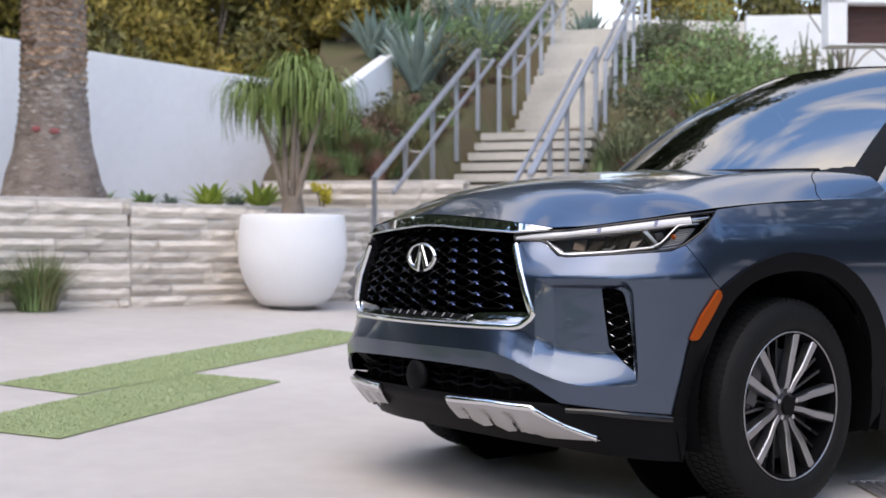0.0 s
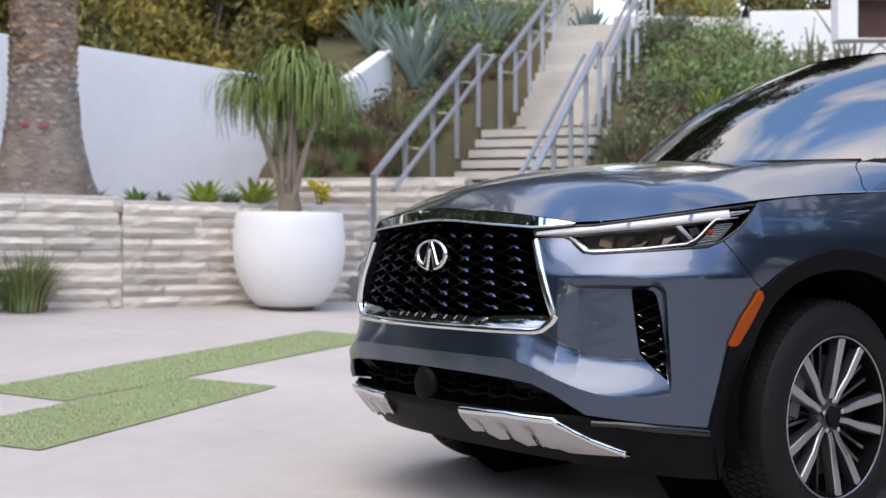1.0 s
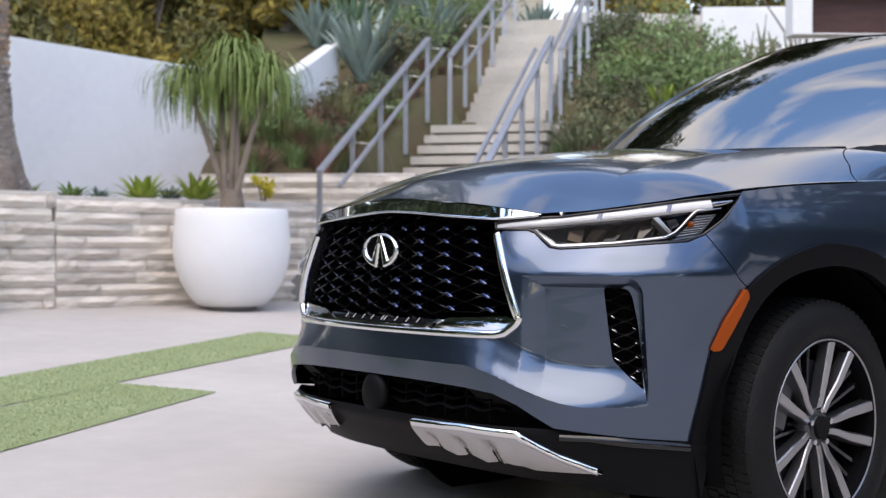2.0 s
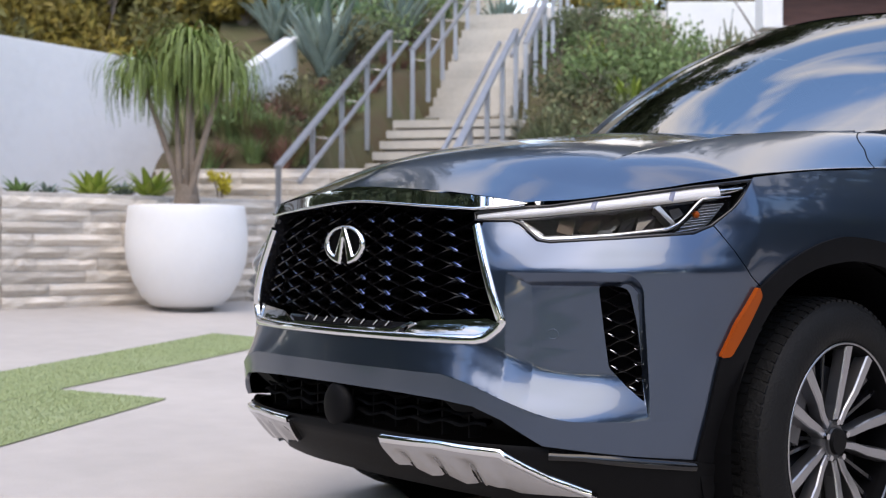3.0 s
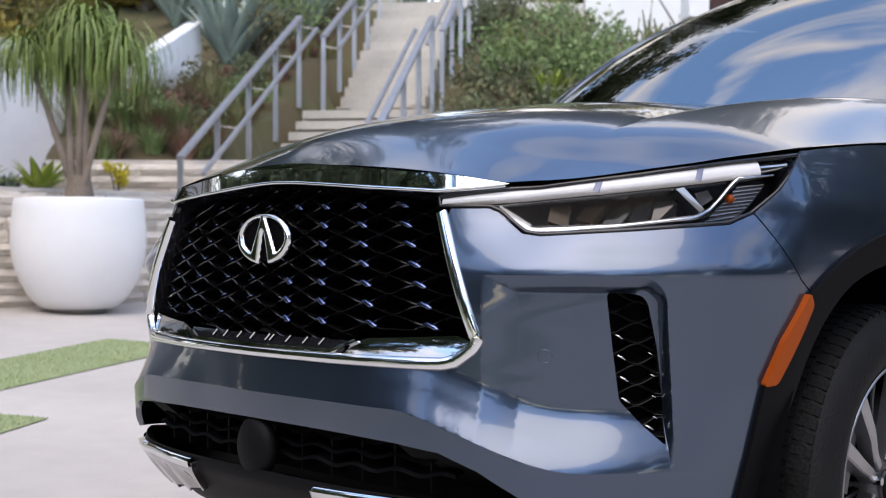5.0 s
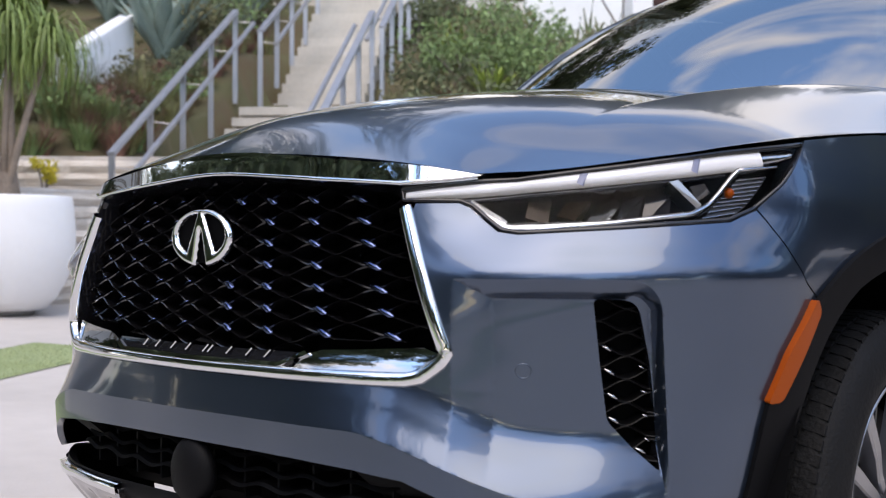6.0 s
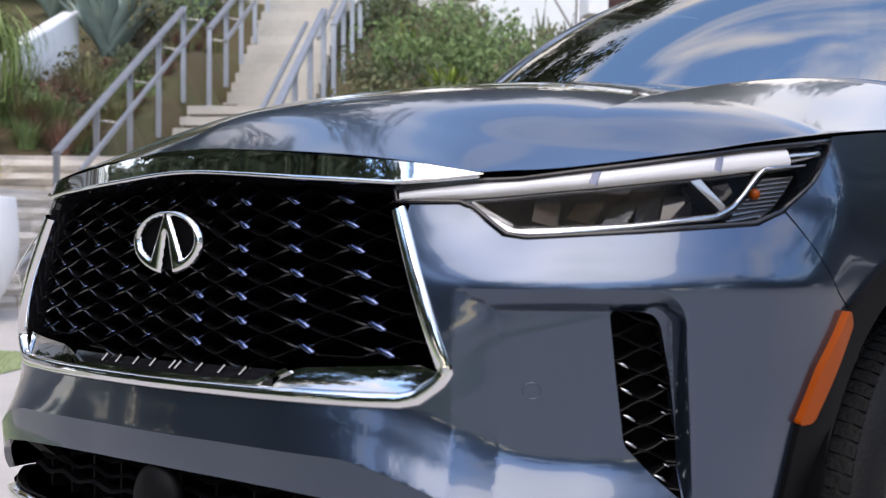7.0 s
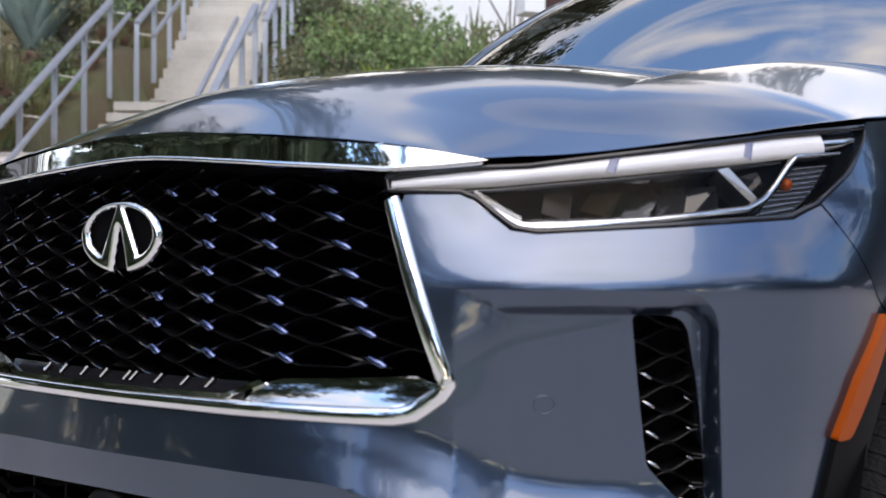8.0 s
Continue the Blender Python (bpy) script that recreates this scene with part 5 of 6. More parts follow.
def back_glass(a, b):
    lo = skin(6.5 - np.abs(a) * 0.85, np.full_like(a, 1.1))
    hi = roof(a * 0.98, np.full_like(a, 1.0))
    p = lo * (1 - b[..., None])
    p[..., 0] = np.sign(a) * p[..., 0]
    return p + hi * b[..., None]


sheet_part("rear_window", M["glass"], car, back_glass, np.linspace(-1, 1, 20), np.linspace(0, 1, 8), flip=True)


def cowl(a, b):
    e = hood_point(np.abs(a), np.full_like(a, 0.965))
    e[..., 0] *= np.sign(a)
    e[..., 2] -= 0.03
    q = screen(a, np.full_like(a, 0.10))
    q[..., 2] -= 0.012
    return e * (1 - b[..., None]) + q * b[..., None]


sheet_part("cowl", M["black"], car, cowl, np.linspace(-0.985, 0.985, 30), np.linspace(0, 1, 4), None, "black plastic scuttle panel")
for side in (1, -1):
    w = tube([(side * 0.1 - 0.05, 0.47, 1.262), (side * 0.1 + 0.55 * 0.6, 0.50, 1.268), (side * 0.1 + 0.55, 0.56, 1.262)], 0.009, 6)
    part("wiper", w, M["black"], car, "black wiper arm")
# inside
part("dashboard", box((1.45, 0.5, 0.12), pose(0, 0.95, 1.16, -8), 0.04, 3), M["seat"], car, "black dashboard")
part("cabin_floor", box((1.7, 3.2, 0.05), pose(0, 2.2, 0.55), 0.01), M["seat"], car)
for x in (0.4, -0.4):
    bm = box((0.52, 0.52, 0.16), pose(x, 1.75, 0.86), 0.05, 3)
    add_box(bm, (0.50, 0.14, 0.66), pose(x, 2.06, 1.18, -14), 0.05, 3)
    add_box(bm, (0.26, 0.09, 0.18), pose(x, 2.16, 1.58, -8), 0.035, 3)
    part("front_seat", bm, M["seat"], car, "dark leather front seat")
bm = bmesh.new()
for v, f in (lathe([(0.185, -0.014), (0.2, 0), (0.185, 0.014), (0.17, 0), (0.185, -0.014)], 32),):
    vs = [bm.verts.new(p) for p in v]
    for q in f:
        bm.faces.new([vs[i] for i in q])
bmesh.ops.transform(bm, matrix=pose(0.4, 1.28, 1.16, 65), verts=bm.verts)
part("steering_wheel", bm, M["seat"], car, "", True)

# ---- lamps ----
for side in (1, -1):
    lamp = panel("headlight", M["deep"], car, LAMP, (), 0.014, -0.055, side, 0.0, "black-lined headlamp with a bright daytime strip")
    # walls of the housing
    pts = np.array(dense(LAMP, 0.012))
    pts = np.concatenate([pts, pts[:1]])
    n = skin_normal(pts[:, 0], pts[:, 1])
    rows = np.stack([skin(pts[:, 0], pts[:, 1]) - n * 0.003, skin(pts[:, 0], pts[:, 1]) - n * 0.058])
    rows[..., 0] *= side
    V, F = sheet(rows)
    raw("lamp_housing", V, F if side > 0 else [f[::-1] for f in F], M["deep"], lamp)
    panel("lamp_lens", M["lens"], lamp, LAMP, (), 0.014, -0.002, side, 0.0, "clear lamp lens").visible_shadow = False
    band("daytime_strip", M["drl"], lamp, [(0.497, 0.9795), (0.628, 0.992), (0.708, 0.9995), (0.828, 1.0095), (0.972, 1.0235), (1.068, 1.033), (1.165, 1.0435)], [0.013, 0.018, 0.019, 0.022, 0.024, 0.026, 0.025], -0.010, -0.005, side, "white daytime light guide")
    band("strip_end", M["satin"], lamp, [(1.168, 1.0445), (1.205, 1.049), (1.236, 1.054)], [0.022, 0.018, 0.010], -0.016, -0.011, side, "dull bright end of the light guide")
    for s0, z0 in ((0.822, 1.009), (1.036, 1.030)):
        band("strip_joint", M["joint"], lamp, [(s0 - 0.006, z0 - 0.0125), (s0 + 0.005, z0 + 0.0125)], 0.013, -0.0045, -0.004, side, "bluish joint in the light guide", depth=0.004)
    band("strip_ledge", M["gloss"], lamp, [(0.51, 0.968), (0.63, 0.978), (0.72, 0.986), (0.83, 0.994), (0.97, 1.007), (1.10, 1.019)], [0.010, 0.011, 0.010, 0.008, 0.006, 0.004], -0.024, -0.018, side, "gloss black ledge under the light guide")
    band("lamp_trim", M["satin"], lamp, [(0.586, 0.968), (0.620, 0.9645), (0.650, 0.947), (0.690, 0.9275), (0.75, 0.9285), (0.869, 0.9355), (1.014, 0.9505), (1.047, 0.963), (1.072, 0.982), (1.121, 1.0235), (1.19, 1.030)], [0.006, 0.014, 0.021, 0.016, 0.011, 0.009, 0.009, 0.010, 0.010, 0.009, 0.004], -0.010, -0.005, side, "satin lower lamp trim")
    for k in range(20):
        t = k / 19
        s0, z0 = 0.618 + 0.066 * t, 0.9640 - 0.0335 * t
        band("trim_rib", M["chrome"], lamp, [(s0 - 0.004, z0 - 0.007), (s0 + 0.004, z0 + 0.007)], 0.0014, -0.005, -0.0043, side, depth=0.002)
    # ribbed indicator lens beyond the trim
    panel("indicator_lens", M["alloy_dark"], lamp, [(1.040, 0.947), (1.098, 0.952), (1.128, 0.967), (1.180, 1.020), (1.128, 1.017), (1.082, 0.980)], (), 0.012, -0.030, side, 0.0, "grey ribbed indicator lens")
    for k in range(9):
        z0 = 0.955 + 0.0075 * k
        s0, s1 = np.interp(z0, [0.950, 0.965, 0.982, 1.0235], [1.03, 1.060, 1.083, 1.130]), np.interp(z0, [0.952, 0.967, 1.02], [1.10, 1.128, 1.180])
        band("reflector_rib", M["satin"], lamp, [(s0, z0 - 0.003), (s1, z0 + 0.003)], 0.0022, -0.026, -0.024, side)

    def facet(corners, material, label):
        """A slanted reflector face; corners as (s, z, depth), with a rim behind it."""
        q = np.array(corners, float)
        n = skin_normal(q[:, 0], q[:, 1])
        front, rear = skin(q[:, 0], q[:, 1]) - n * q[:, 2:], skin(q[:, 0], q[:, 1]) - n * 0.054
        m = len(q)
        V = np.concatenate([front, rear]) * np.array([side, 1, 1])
        F = [tuple(range(m))] + [(i, i + m, (i + 1) % m + m, (i + 1) % m) for i in range(m)]
        raw("reflector", V, F if side > 0 else [f[::-1] for f in F], material, lamp, label)
    facet([(0.712, 0.956, 0.030), (0.752, 0.954, 0.046), (0.756, 0.984, 0.050), (0.716, 0.984, 0.034)], M["amber_dark"], "brownish reflector cup")
    facet([(0.722, 0.982, 0.020), (0.775, 0.985, 0.024), (0.778, 0.993, 0.030), (0.722, 0.989, 0.026)], M["satin"], "bright upper reflector edge")
    facet([(0.768, 0.962, 0.044), (0.806, 0.950, 0.026), (0.834, 0.982, 0.036), (0.786, 0.986, 0.050)], M["amber_dark"], "brownish reflector cup")
    facet([(0.824, 0.940, 0.020), (0.866, 0.943, 0.018), (0.890, 0.975, 0.032), (0.876, 0.996, 0.044), (0.850, 0.978, 0.040)], M["chrome_dark"], "grey fluted reflector")
    facet([(0.876, 0.944, 0.036), (0.918, 0.948, 0.020), (0.940, 0.992, 0.040), (0.900, 0.994, 0.050)], M["gloss"], "dark reflector wall")
    facet([(0.926, 0.948, 0.046), (0.978, 0.953, 0.026), (0.996, 0.996, 0.044), (0.948, 0.996, 0.050)], M["gloss"], "gloss black reflector wall")
    # the lens's slanting light streak, modelled as a bright metal sliver
    facet([(0.984, 1.006, 0.016), (1.000, 1.008, 0.012), (1.037, 0.966, 0.012), (1.030, 0.962, 0.018)], M["alloy"], "bright sliver standing in for a light streak on the lens")
    facet([(1.030, 1.004, 0.030), (1.060, 1.008, 0.026), (1.072, 0.994, 0.034), (1.044, 0.982, 0.040)], M["gloss"], "dark reflector wall")
    bm = bmesh.new()
    bmesh.ops.create_uvsphere(bm, u_segments=10, v_segments=8, radius=0.009)
    p0 = skin(1.102, 0.990) - skin_normal(1.102, 0.990) * 0.022
    bmesh.ops.translate(bm, vec=Vector(p0 * np.array([side, 1, 1])), verts=bm.verts)
    part("indicator_bulb", bm, M["amber"], lamp, "amber indicator bulb", True)
    # black seal round the lamp
    band("lamp_seal", M["gloss"], lamp, LAMP + [LAMP[0]], 0.008, -0.004, -0.001, side)

# ---- grille ----
grille = thing("grille", "black wave-mesh grille in a chrome surround", "")
grille.parent = car
band("grille_frame", M["chrome"], grille, [(0, 0.667), (0.245, 0.668), (0.524, 0.671), (0.552, 0.677), (0.588, 0.703), (0.597, 0.717), (0.503, 0.957)], [0.021, 0.021, 0.022, 0.024, 0.026, 0.026, 0.025], 0.002, 0.007, both=True, label="chrome grille frame")
# chrome bar under the bonnet's lip
top_pts = [(0.0, 1.028), (0.05, 1.0268), (0.102, 1.024), (0.302, 1.010), (0.40, 1.004), (0.490, 0.998), (0.56, 1.003), (0.634, 1.0095), (0.544, 1.024), (0.46, 1.035), (0.386, 1.042), (0.2, 1.058), (0.1, 1.0655), (0.0, 1.068)]


def bar_surface(s, z):
    lean = 0.24 * (1 - ease(0.36, 0.55, s)) * np.clip(1.064 - z, 0, 0.06)
    return skin(s, z) - skin_normal(s, z) * lean[..., None]


def bar_normal(s, z):
    e = 0.003
    n = np.cross(bar_surface(s + e, z) - bar_surface(s - e, z), bar_surface(s, z + e) - bar_surface(s, z - e))
    return n / np.linalg.norm(n, axis=-1, keepdims=True)


panel("grille_bar", M["chrome"], grille, top_pts, (), 0.012, 0.006, 0, 0.03, "wide chrome bar over the grille", bar_surface, bar_normal)
band("grille_bar_lip", M["chrome"], grille, [(0.0, 1.026), (0.05, 1.0248), (0.102, 1.022), (0.302, 1.008), (0.40, 1.002), (0.490, 0.996), (0.56, 1.001), (0.626, 1.0075)], 0.007, 0.008, 0.012, both=True)
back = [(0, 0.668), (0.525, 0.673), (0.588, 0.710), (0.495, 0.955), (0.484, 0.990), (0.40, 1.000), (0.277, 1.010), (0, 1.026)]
# the shade behind the mesh is put in as a black sheet
panel("grille_back", M["deep"], grille, back, (), 0.03, -0.11, 0, 0.0, "black sheet standing in for the unlit depth behind the mesh")
pts = np.array(dense(back[1:] , 0.02, False))
n_ = skin_normal(pts[:, 0], pts[:, 1])
rows = np.stack([skin(pts[:, 0], pts[:, 1]) - n_ * 0.0, skin(pts[:, 0], pts[:, 1]) - n_ * 0.11])
V, F = sheet(rows)
F2 = [tuple(i + len(V) for i in f[::-1]) for f in F]
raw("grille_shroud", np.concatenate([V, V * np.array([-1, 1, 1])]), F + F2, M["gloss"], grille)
# lower chrome tray, gloss black in the middle
tray_o = [(0.28, 0.676), (0.522, 0.682), (0.570, 0.700), (0.580, 0.714), (0.55, 0.724), (0.34, 0.712), (0.30, 0.702)]


def tray_surface(s, z):
    u = np.clip(z - 0.675, 0, 0.05)
    return skin(s, z) - skin_normal(s, z) * (0.62 * u - 6.0 * u * u)[..., None]


def tray_normal(s, z):
    e = 0.003
    n = np.cross(tray_surface(s + e, z) - tray_surface(s - e, z), tray_surface(s, z + e) - tray_surface(s, z - e))
    return n / np.linalg.norm(n, axis=-1, keepdims=True)


for side in (1, -1):
    panel("grille_tray", M["chrome_dim"], grille, tray_o, (), 0.01, 0.0, side, 0.01, "polished chrome tray", tray_surface, tray_normal)
panel("grille_tray", M["gloss"], grille, [(0, 0.674), (0.28, 0.676), (0.28, 0.705), (0, 0.703)], (), 0.012, 0.0, 0, 0.01, "gloss black strip", tray_surface, tray_normal)
panel("grille_tray_edge", M["chrome"], grille, [(0, 0.675), (0.25, 0.677), (0.315, 0.703), (0.305, 0.708), (0.245, 0.684), (0, 0.682)], (), 0.008, 0.006, 0, 0.006, "chrome edge", tray_surface, tray_normal)
for x in (-0.175, -0.13, -0.075, -0.025, 0.03, 0.045, 0.10, 0.155, 0.205):
    a, b = np.array([abs(x), abs(x + 0.012)]), np.array([0.692, 0.706])
    p = tray_surface(a, b) + tray_normal(a, b) * 0.004
    p[:, 0] = (x, x + 0.012)
    part("raised_bar", tube([tuple(p[0]), tuple(p[1])], 0.0024, 6), M["chrome"], grille, "slanted chrome bar")


MESH_Z, MESH_P = 0.68575, 0.01965
MESH_C, MESH_J = [0, 0.055, 0.165, 0.305, 0.450, 0.60, 0.75], [0, 0.5, 1.5, 2.5, 3.5, 4.5, 5.5]


def fan(z):
    """The mesh narrows towards its top."""
    return 1 - 0.9967 * (z - 0.783)


def mesh_top(s):
    return curve([-0.277, 0, 0.277, 0.50], [1.006, 1.022, 1.006, 0.986], s)


for k in range(17):
    c = np.linspace(0.0, 0.72, 230)
    ph = curve(MESH_C, MESH_J, c) * 2 * math.pi
    w = np.cos(ph + (k + 1) * math.pi)
    w = 0.55 * w + 0.45 * np.arcsin(w) * 2 / math.pi
    z = MESH_Z + MESH_P * (k + 0.5 + 0.5 * w)
    s = c * fan(z)
    edge = np.interp(z, [0.70, 0.955, 1.03], [0.583, 0.493, 0.482])
    ok = (s < edge) & (z < mesh_top(s)) & (z > 0.700 + 0.035 * ease(0.24, 0.32, s))
    if ok.sum() < 6:
        continue
    s, z = s[ok], z[ok]
    n = skin_normal(s, z * 0 + 0.85)
    base = skin(s, z)
    zz = np.array([0, 0, 1.0])
    flip = np.array([-1, 1, 1])
    thin = (0.0011 + 0.0012 * np.abs(np.sin(ph[ok] * 0.5)) ** 4)[:, None]
    rows = np.stack([base - n * 0.085 + zz * 0.004, base - n * 0.033 + zz * thin, base - n * 0.031, base - n * 0.033 - zz * thin, base - n * 0.085 - zz * 0.004])
    V, F = sheet(rows)
    F = F + [tuple(i + len(V) for i in f[::-1]) for f in F]
    V = np.concatenate([V, V * flip])
    raw("mesh_bar", V, F, M["mesh"], grille)
# a drop at each wide mesh node, the sky's blue glint in its colour
gem_v = [(-0.016, 0.004, 0.0070), (-0.004, 0.011, 0.0080), (0.008, 0.011, 0.0055), (0.0155, 0.006, -0.0005),
         (-0.006, -0.001, 0.0025), (0.004, -0.005, -0.0030), (0.012, -0.006, -0.0075), (0.0175, -0.002, -0.0060),
         (-0.002, 0.004, 0.0065), (0.008, 0.002, 0.0020), (0.0145, 0.001, -0.0030), (0.004, 0.024, -0.004)]
gem_f = [(0, 4, 8), (0, 8, 1), (1, 8, 9, 2), (8, 4, 5, 9), (2, 9, 10, 3), (9, 5, 6, 10), (3, 10, 7), (10, 6, 7),
         (4, 0, 11), (5, 4, 11), (6, 5, 11), (7, 6, 11), (3, 7, 11), (2, 3, 11), (1, 2, 11), (0, 1, 11)]


def drop_mesh(sg):
    me = bpy.data.meshes.new("mesh_glint")
    me.from_pydata([(x * sg, y, z) for x, y, z in gem_v], [], gem_f if sg > 0 else [f[::-1] for f in gem_f])
    me.materials.append(M["glint_blue"])
    me.polygons.foreach_set("use_smooth", [k < 8 for k in range(len(gem_f))])
    return me


gem, gem_r = drop_mesh(1), drop_mesh(-1)
for k in range(2, 16, 2):
    for j in range(-4, 4):
        z0 = MESH_Z + MESH_P * (k + 1)
        c0 = MESH_C[j + 1] if j >= 0 else MESH_C[-j]
        sg = 1 if j >= 0 else -1
        s0 = c0 * fan(z0) + 0.012
        edge = np.interp(z0, [0.70, 0.955, 1.03], [0.56, 0.47, 0.46])
        if s0 > edge or z0 > float(mesh_top(np.array([s0]))[0]) - 0.012 or (s0 < 0.12 and 0.835 < z0 < 0.98):
            continue
        n = skin_normal(np.array([s0]), np.array([0.85]))[0]
        p = skin(np.array([s0]), np.array([z0]))[0] - n * 0.027
        ob = new("mesh_glint", gem if sg > 0 else gem_r)
        ob.parent = grille
        ob.matrix_local = Matrix.Translation(p * np.array([sg, 1, 1])) @ Matrix.Rotation(math.atan2(n[0] * sg, -n[1]), 4, "Z") @ Matrix.Diagonal((1.05 + 0.07 * min(j, 3), 1.0, 1.05, 1) if sg > 0 else (0.75, 0.8, 0.75, 1))

# badge: a chrome oval with a peaked bar shape inside
badge = thing("badge", "chrome oval badge with two bars meeting at a peak", "")
badge.parent = car
badge.location = (0, -0.925, 0.906)
oval = [(0.0935 * math.cos(a), 0.0555 * math.sin(a)) for a in np.linspace(0, 2 * math.pi, 73)[:-1]]
eye_r = [(0.0775 * math.cos(a), 0.006 + 0.0405 * math.sin(a)) for a in np.linspace(radians(-56), radians(84), 30)]
eye_l = [(-x, z) for x, z in eye_r[::-1]]
wedge = [(-0.019, -0.0545), (0.019, -0.0545), (0.004, 0.012), (0.0, 0.016), (-0.004, 0.012)]
oval = [(x, z) for x, z in oval if not (abs(x) < 0.0185 and z < 0)]
k = next(n for n, (x, z) in enumerate(oval) if x > 0.0185 and z < -0.04)
oval[k:k] = wedge[:1] + wedge[:1:-1] + wedge[1:2]
P, T = fill(oval, [eye_r, eye_l], 0.0022)
rim = np.array(dense(oval, 0.0012) + dense(eye_r, 0.0012) + dense(eye_l, 0.0012))
away = np.array([np.min(np.hypot(rim[:, 0] - x, rim[:, 1] - z)) for x, z in P])
dome = 0.004 + 0.0095 * np.sqrt(np.clip(1 - (1 - np.clip(away / 0.008, 0, 1)) ** 2, 0, 1))
raw("ring", [(x, -d, z) for (x, z), d in zip(P, dome)], T, M["chrome"], badge, "domed chrome ring joined to two bars that meet at a peak", True)
bm = bmesh.new()
bmesh.ops.create_cone(bm, cap_ends=True, segments=40, radius1=1, radius2=1, depth=0.006, matrix=pose(0, 0.004, 0, 90) @ Matrix.Identity(4))
bmesh.ops.scale(bm, vec=(0.085, 1, 0.048), verts=bm.verts)
part("plate", bm, M["deep"], badge, "black plate")

# ---- corner vents ----
# small satin drops added as the glints at the vent bars' ends
glint = gem.copy()
glint.name = "vent_glint"
glint.materials[0] = M["satin"]
for side in (1, -1):
    # black backing sheet that carries the shade behind the vent bars
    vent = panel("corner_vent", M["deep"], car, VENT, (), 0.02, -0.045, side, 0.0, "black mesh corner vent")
    pts = np.array(dense(rounded(VENT, 0.010), 0.012))
    pts = np.concatenate([pts, pts[:1]])
    n = skin_normal(pts[:, 0], pts[:, 1])
    rows = np.stack([skin(pts[:, 0], pts[:, 1]) - n * 0.002, skin(pts[:, 0], pts[:, 1]) - n * 0.05])
    rows[..., 0] *= side
    V, F = sheet(rows)
    raw("vent_frame", V, F if side > 0 else [f[::-1] for f in F], M["gloss"], vent)
    poly = np.array(VENT)
    for k in range(16):
        s = np.linspace(0.832, 0.965, 44)
        ph = (s - 0.838 - 0.09 * (0.80 - poly[:, 1].mean())) / 0.052 * math.pi + (k % 2) * math.pi
        z = 0.800 - 0.0193 * k + 0.0088 * np.cos(ph)
        ok = in_poly(np.stack([s, z], -1), poly)
        if ok.sum() < 4:
            continue
        s, z = s[ok], z[ok]
        n = skin_normal(s, z * 0 + 0.7)
        base, zz = skin(s, z), np.array([0, 0, 1.0])
        rows = np.stack([base - n * 0.04 + zz * 0.003, base - n * 0.013 + zz * 0.0012, base - n * 0.012, base - n * 0.013 - zz * 0.0012, base - n * 0.04 - zz * 0.003])
        rows[..., 0] *= side
        V, F = sheet(rows)
        raw("vent_bar", V, F if side > 0 else [f[::-1] for f in F], M["vent"], vent)
        for at, big in ((s[0] + 0.012, 0.75), (s[-1] - 0.010, 0.40)):
            if (k % 2 == 0) == (big > 0.5) and 3 < k < 14:
                s0, z0 = np.array([at]), np.array([z[0 if big > 0.5 else -1] - 0.004])
                n0 = skin_normal(s0, z0 * 0 + 0.7)[0]
                p = skin(s0, z0)[0] - n0 * 0.012
                ob = new("vent_glint", glint)
                ob.parent = vent
                ob.matrix_local = Matrix.Translation(p * np.array([side, 1, 1])) @ Matrix.Rotation(math.atan2(n0[0] * side, -n0[1]), 4, "Z") @ Matrix.Scale(big, 4)

# ---- lower intake and valance ----
def valance(s, z):
    """The black lower apron, which tucks under towards the ground."""
    p, n = plan(s)
    w = 1 - ease(0.45, 1.15, s)
    f = curve([0.2, 0.25, 0.31, 0.37, 0.402, 0.42, 0.45], [-0.20, -0.15, -0.065, -0.01, 0.012, 0.006, -0.05], z)
    g = curve([0.2, 0.30, 0.36, 0.392, 0.44], [-0.085, -0.062, -0.045, -0.040, -0.07], z)
    q = p + n * (w * f + (1 - w) * g)[..., None]
    return np.stack([q[..., 0], q[..., 1], z], -1)


def valance_normal(s, z):
    e = 0.004
    n = np.cross(valance(s + e, z) - valance(s - e, z), valance(s, z + e) - valance(s, z - e))
    return n / np.linalg.norm(n, axis=-1, keepdims=True)


panel("valance", M["black"], car, [(0, 0.262), (0.25, 0.262), (0.70, 0.246), (1.147, 0.217), (1.166, 0.366), (1.098, 0.379), (0.908, 0.396), (0.76, 0.414), (0.0, 0.418)], (), 0.018, 0.004, 0, 0.02, "black textured lower apron", valance, valance_normal)
for side in (1, -1):
    d = np.array(dense([(0.72, 0.404), (0.80, 0.403), (0.908, 0.389), (1.09, 0.372)], 0.015, False))
    rows = np.stack([valance(d[:, 0], d[:, 1] + k) + valance_normal(d[:, 0], d[:, 1] - 0.02) * u for k, u in ((-0.016, 0.003), (-0.010, 0.014), (0.002, 0.016), (0.008, 0.004))])
    rows[..., 0] *= side
    V, F = sheet(rows)
    raw("apron_edge", V, [f[::-1] for f in F] if side > 0 else F, M["mesh"], car, "black ledge along the apron", True)
intake = thing("lower_intake", "black lower intake with wavy slats", "")
intake.parent = car
def intake_surface(s, z):
    return skin(s, z) - skin_normal(s, z * 0 + 0.45) * (0.012 + 0.09 * np.clip((0.522 - z) / 0.1, 0, 1))[..., None]


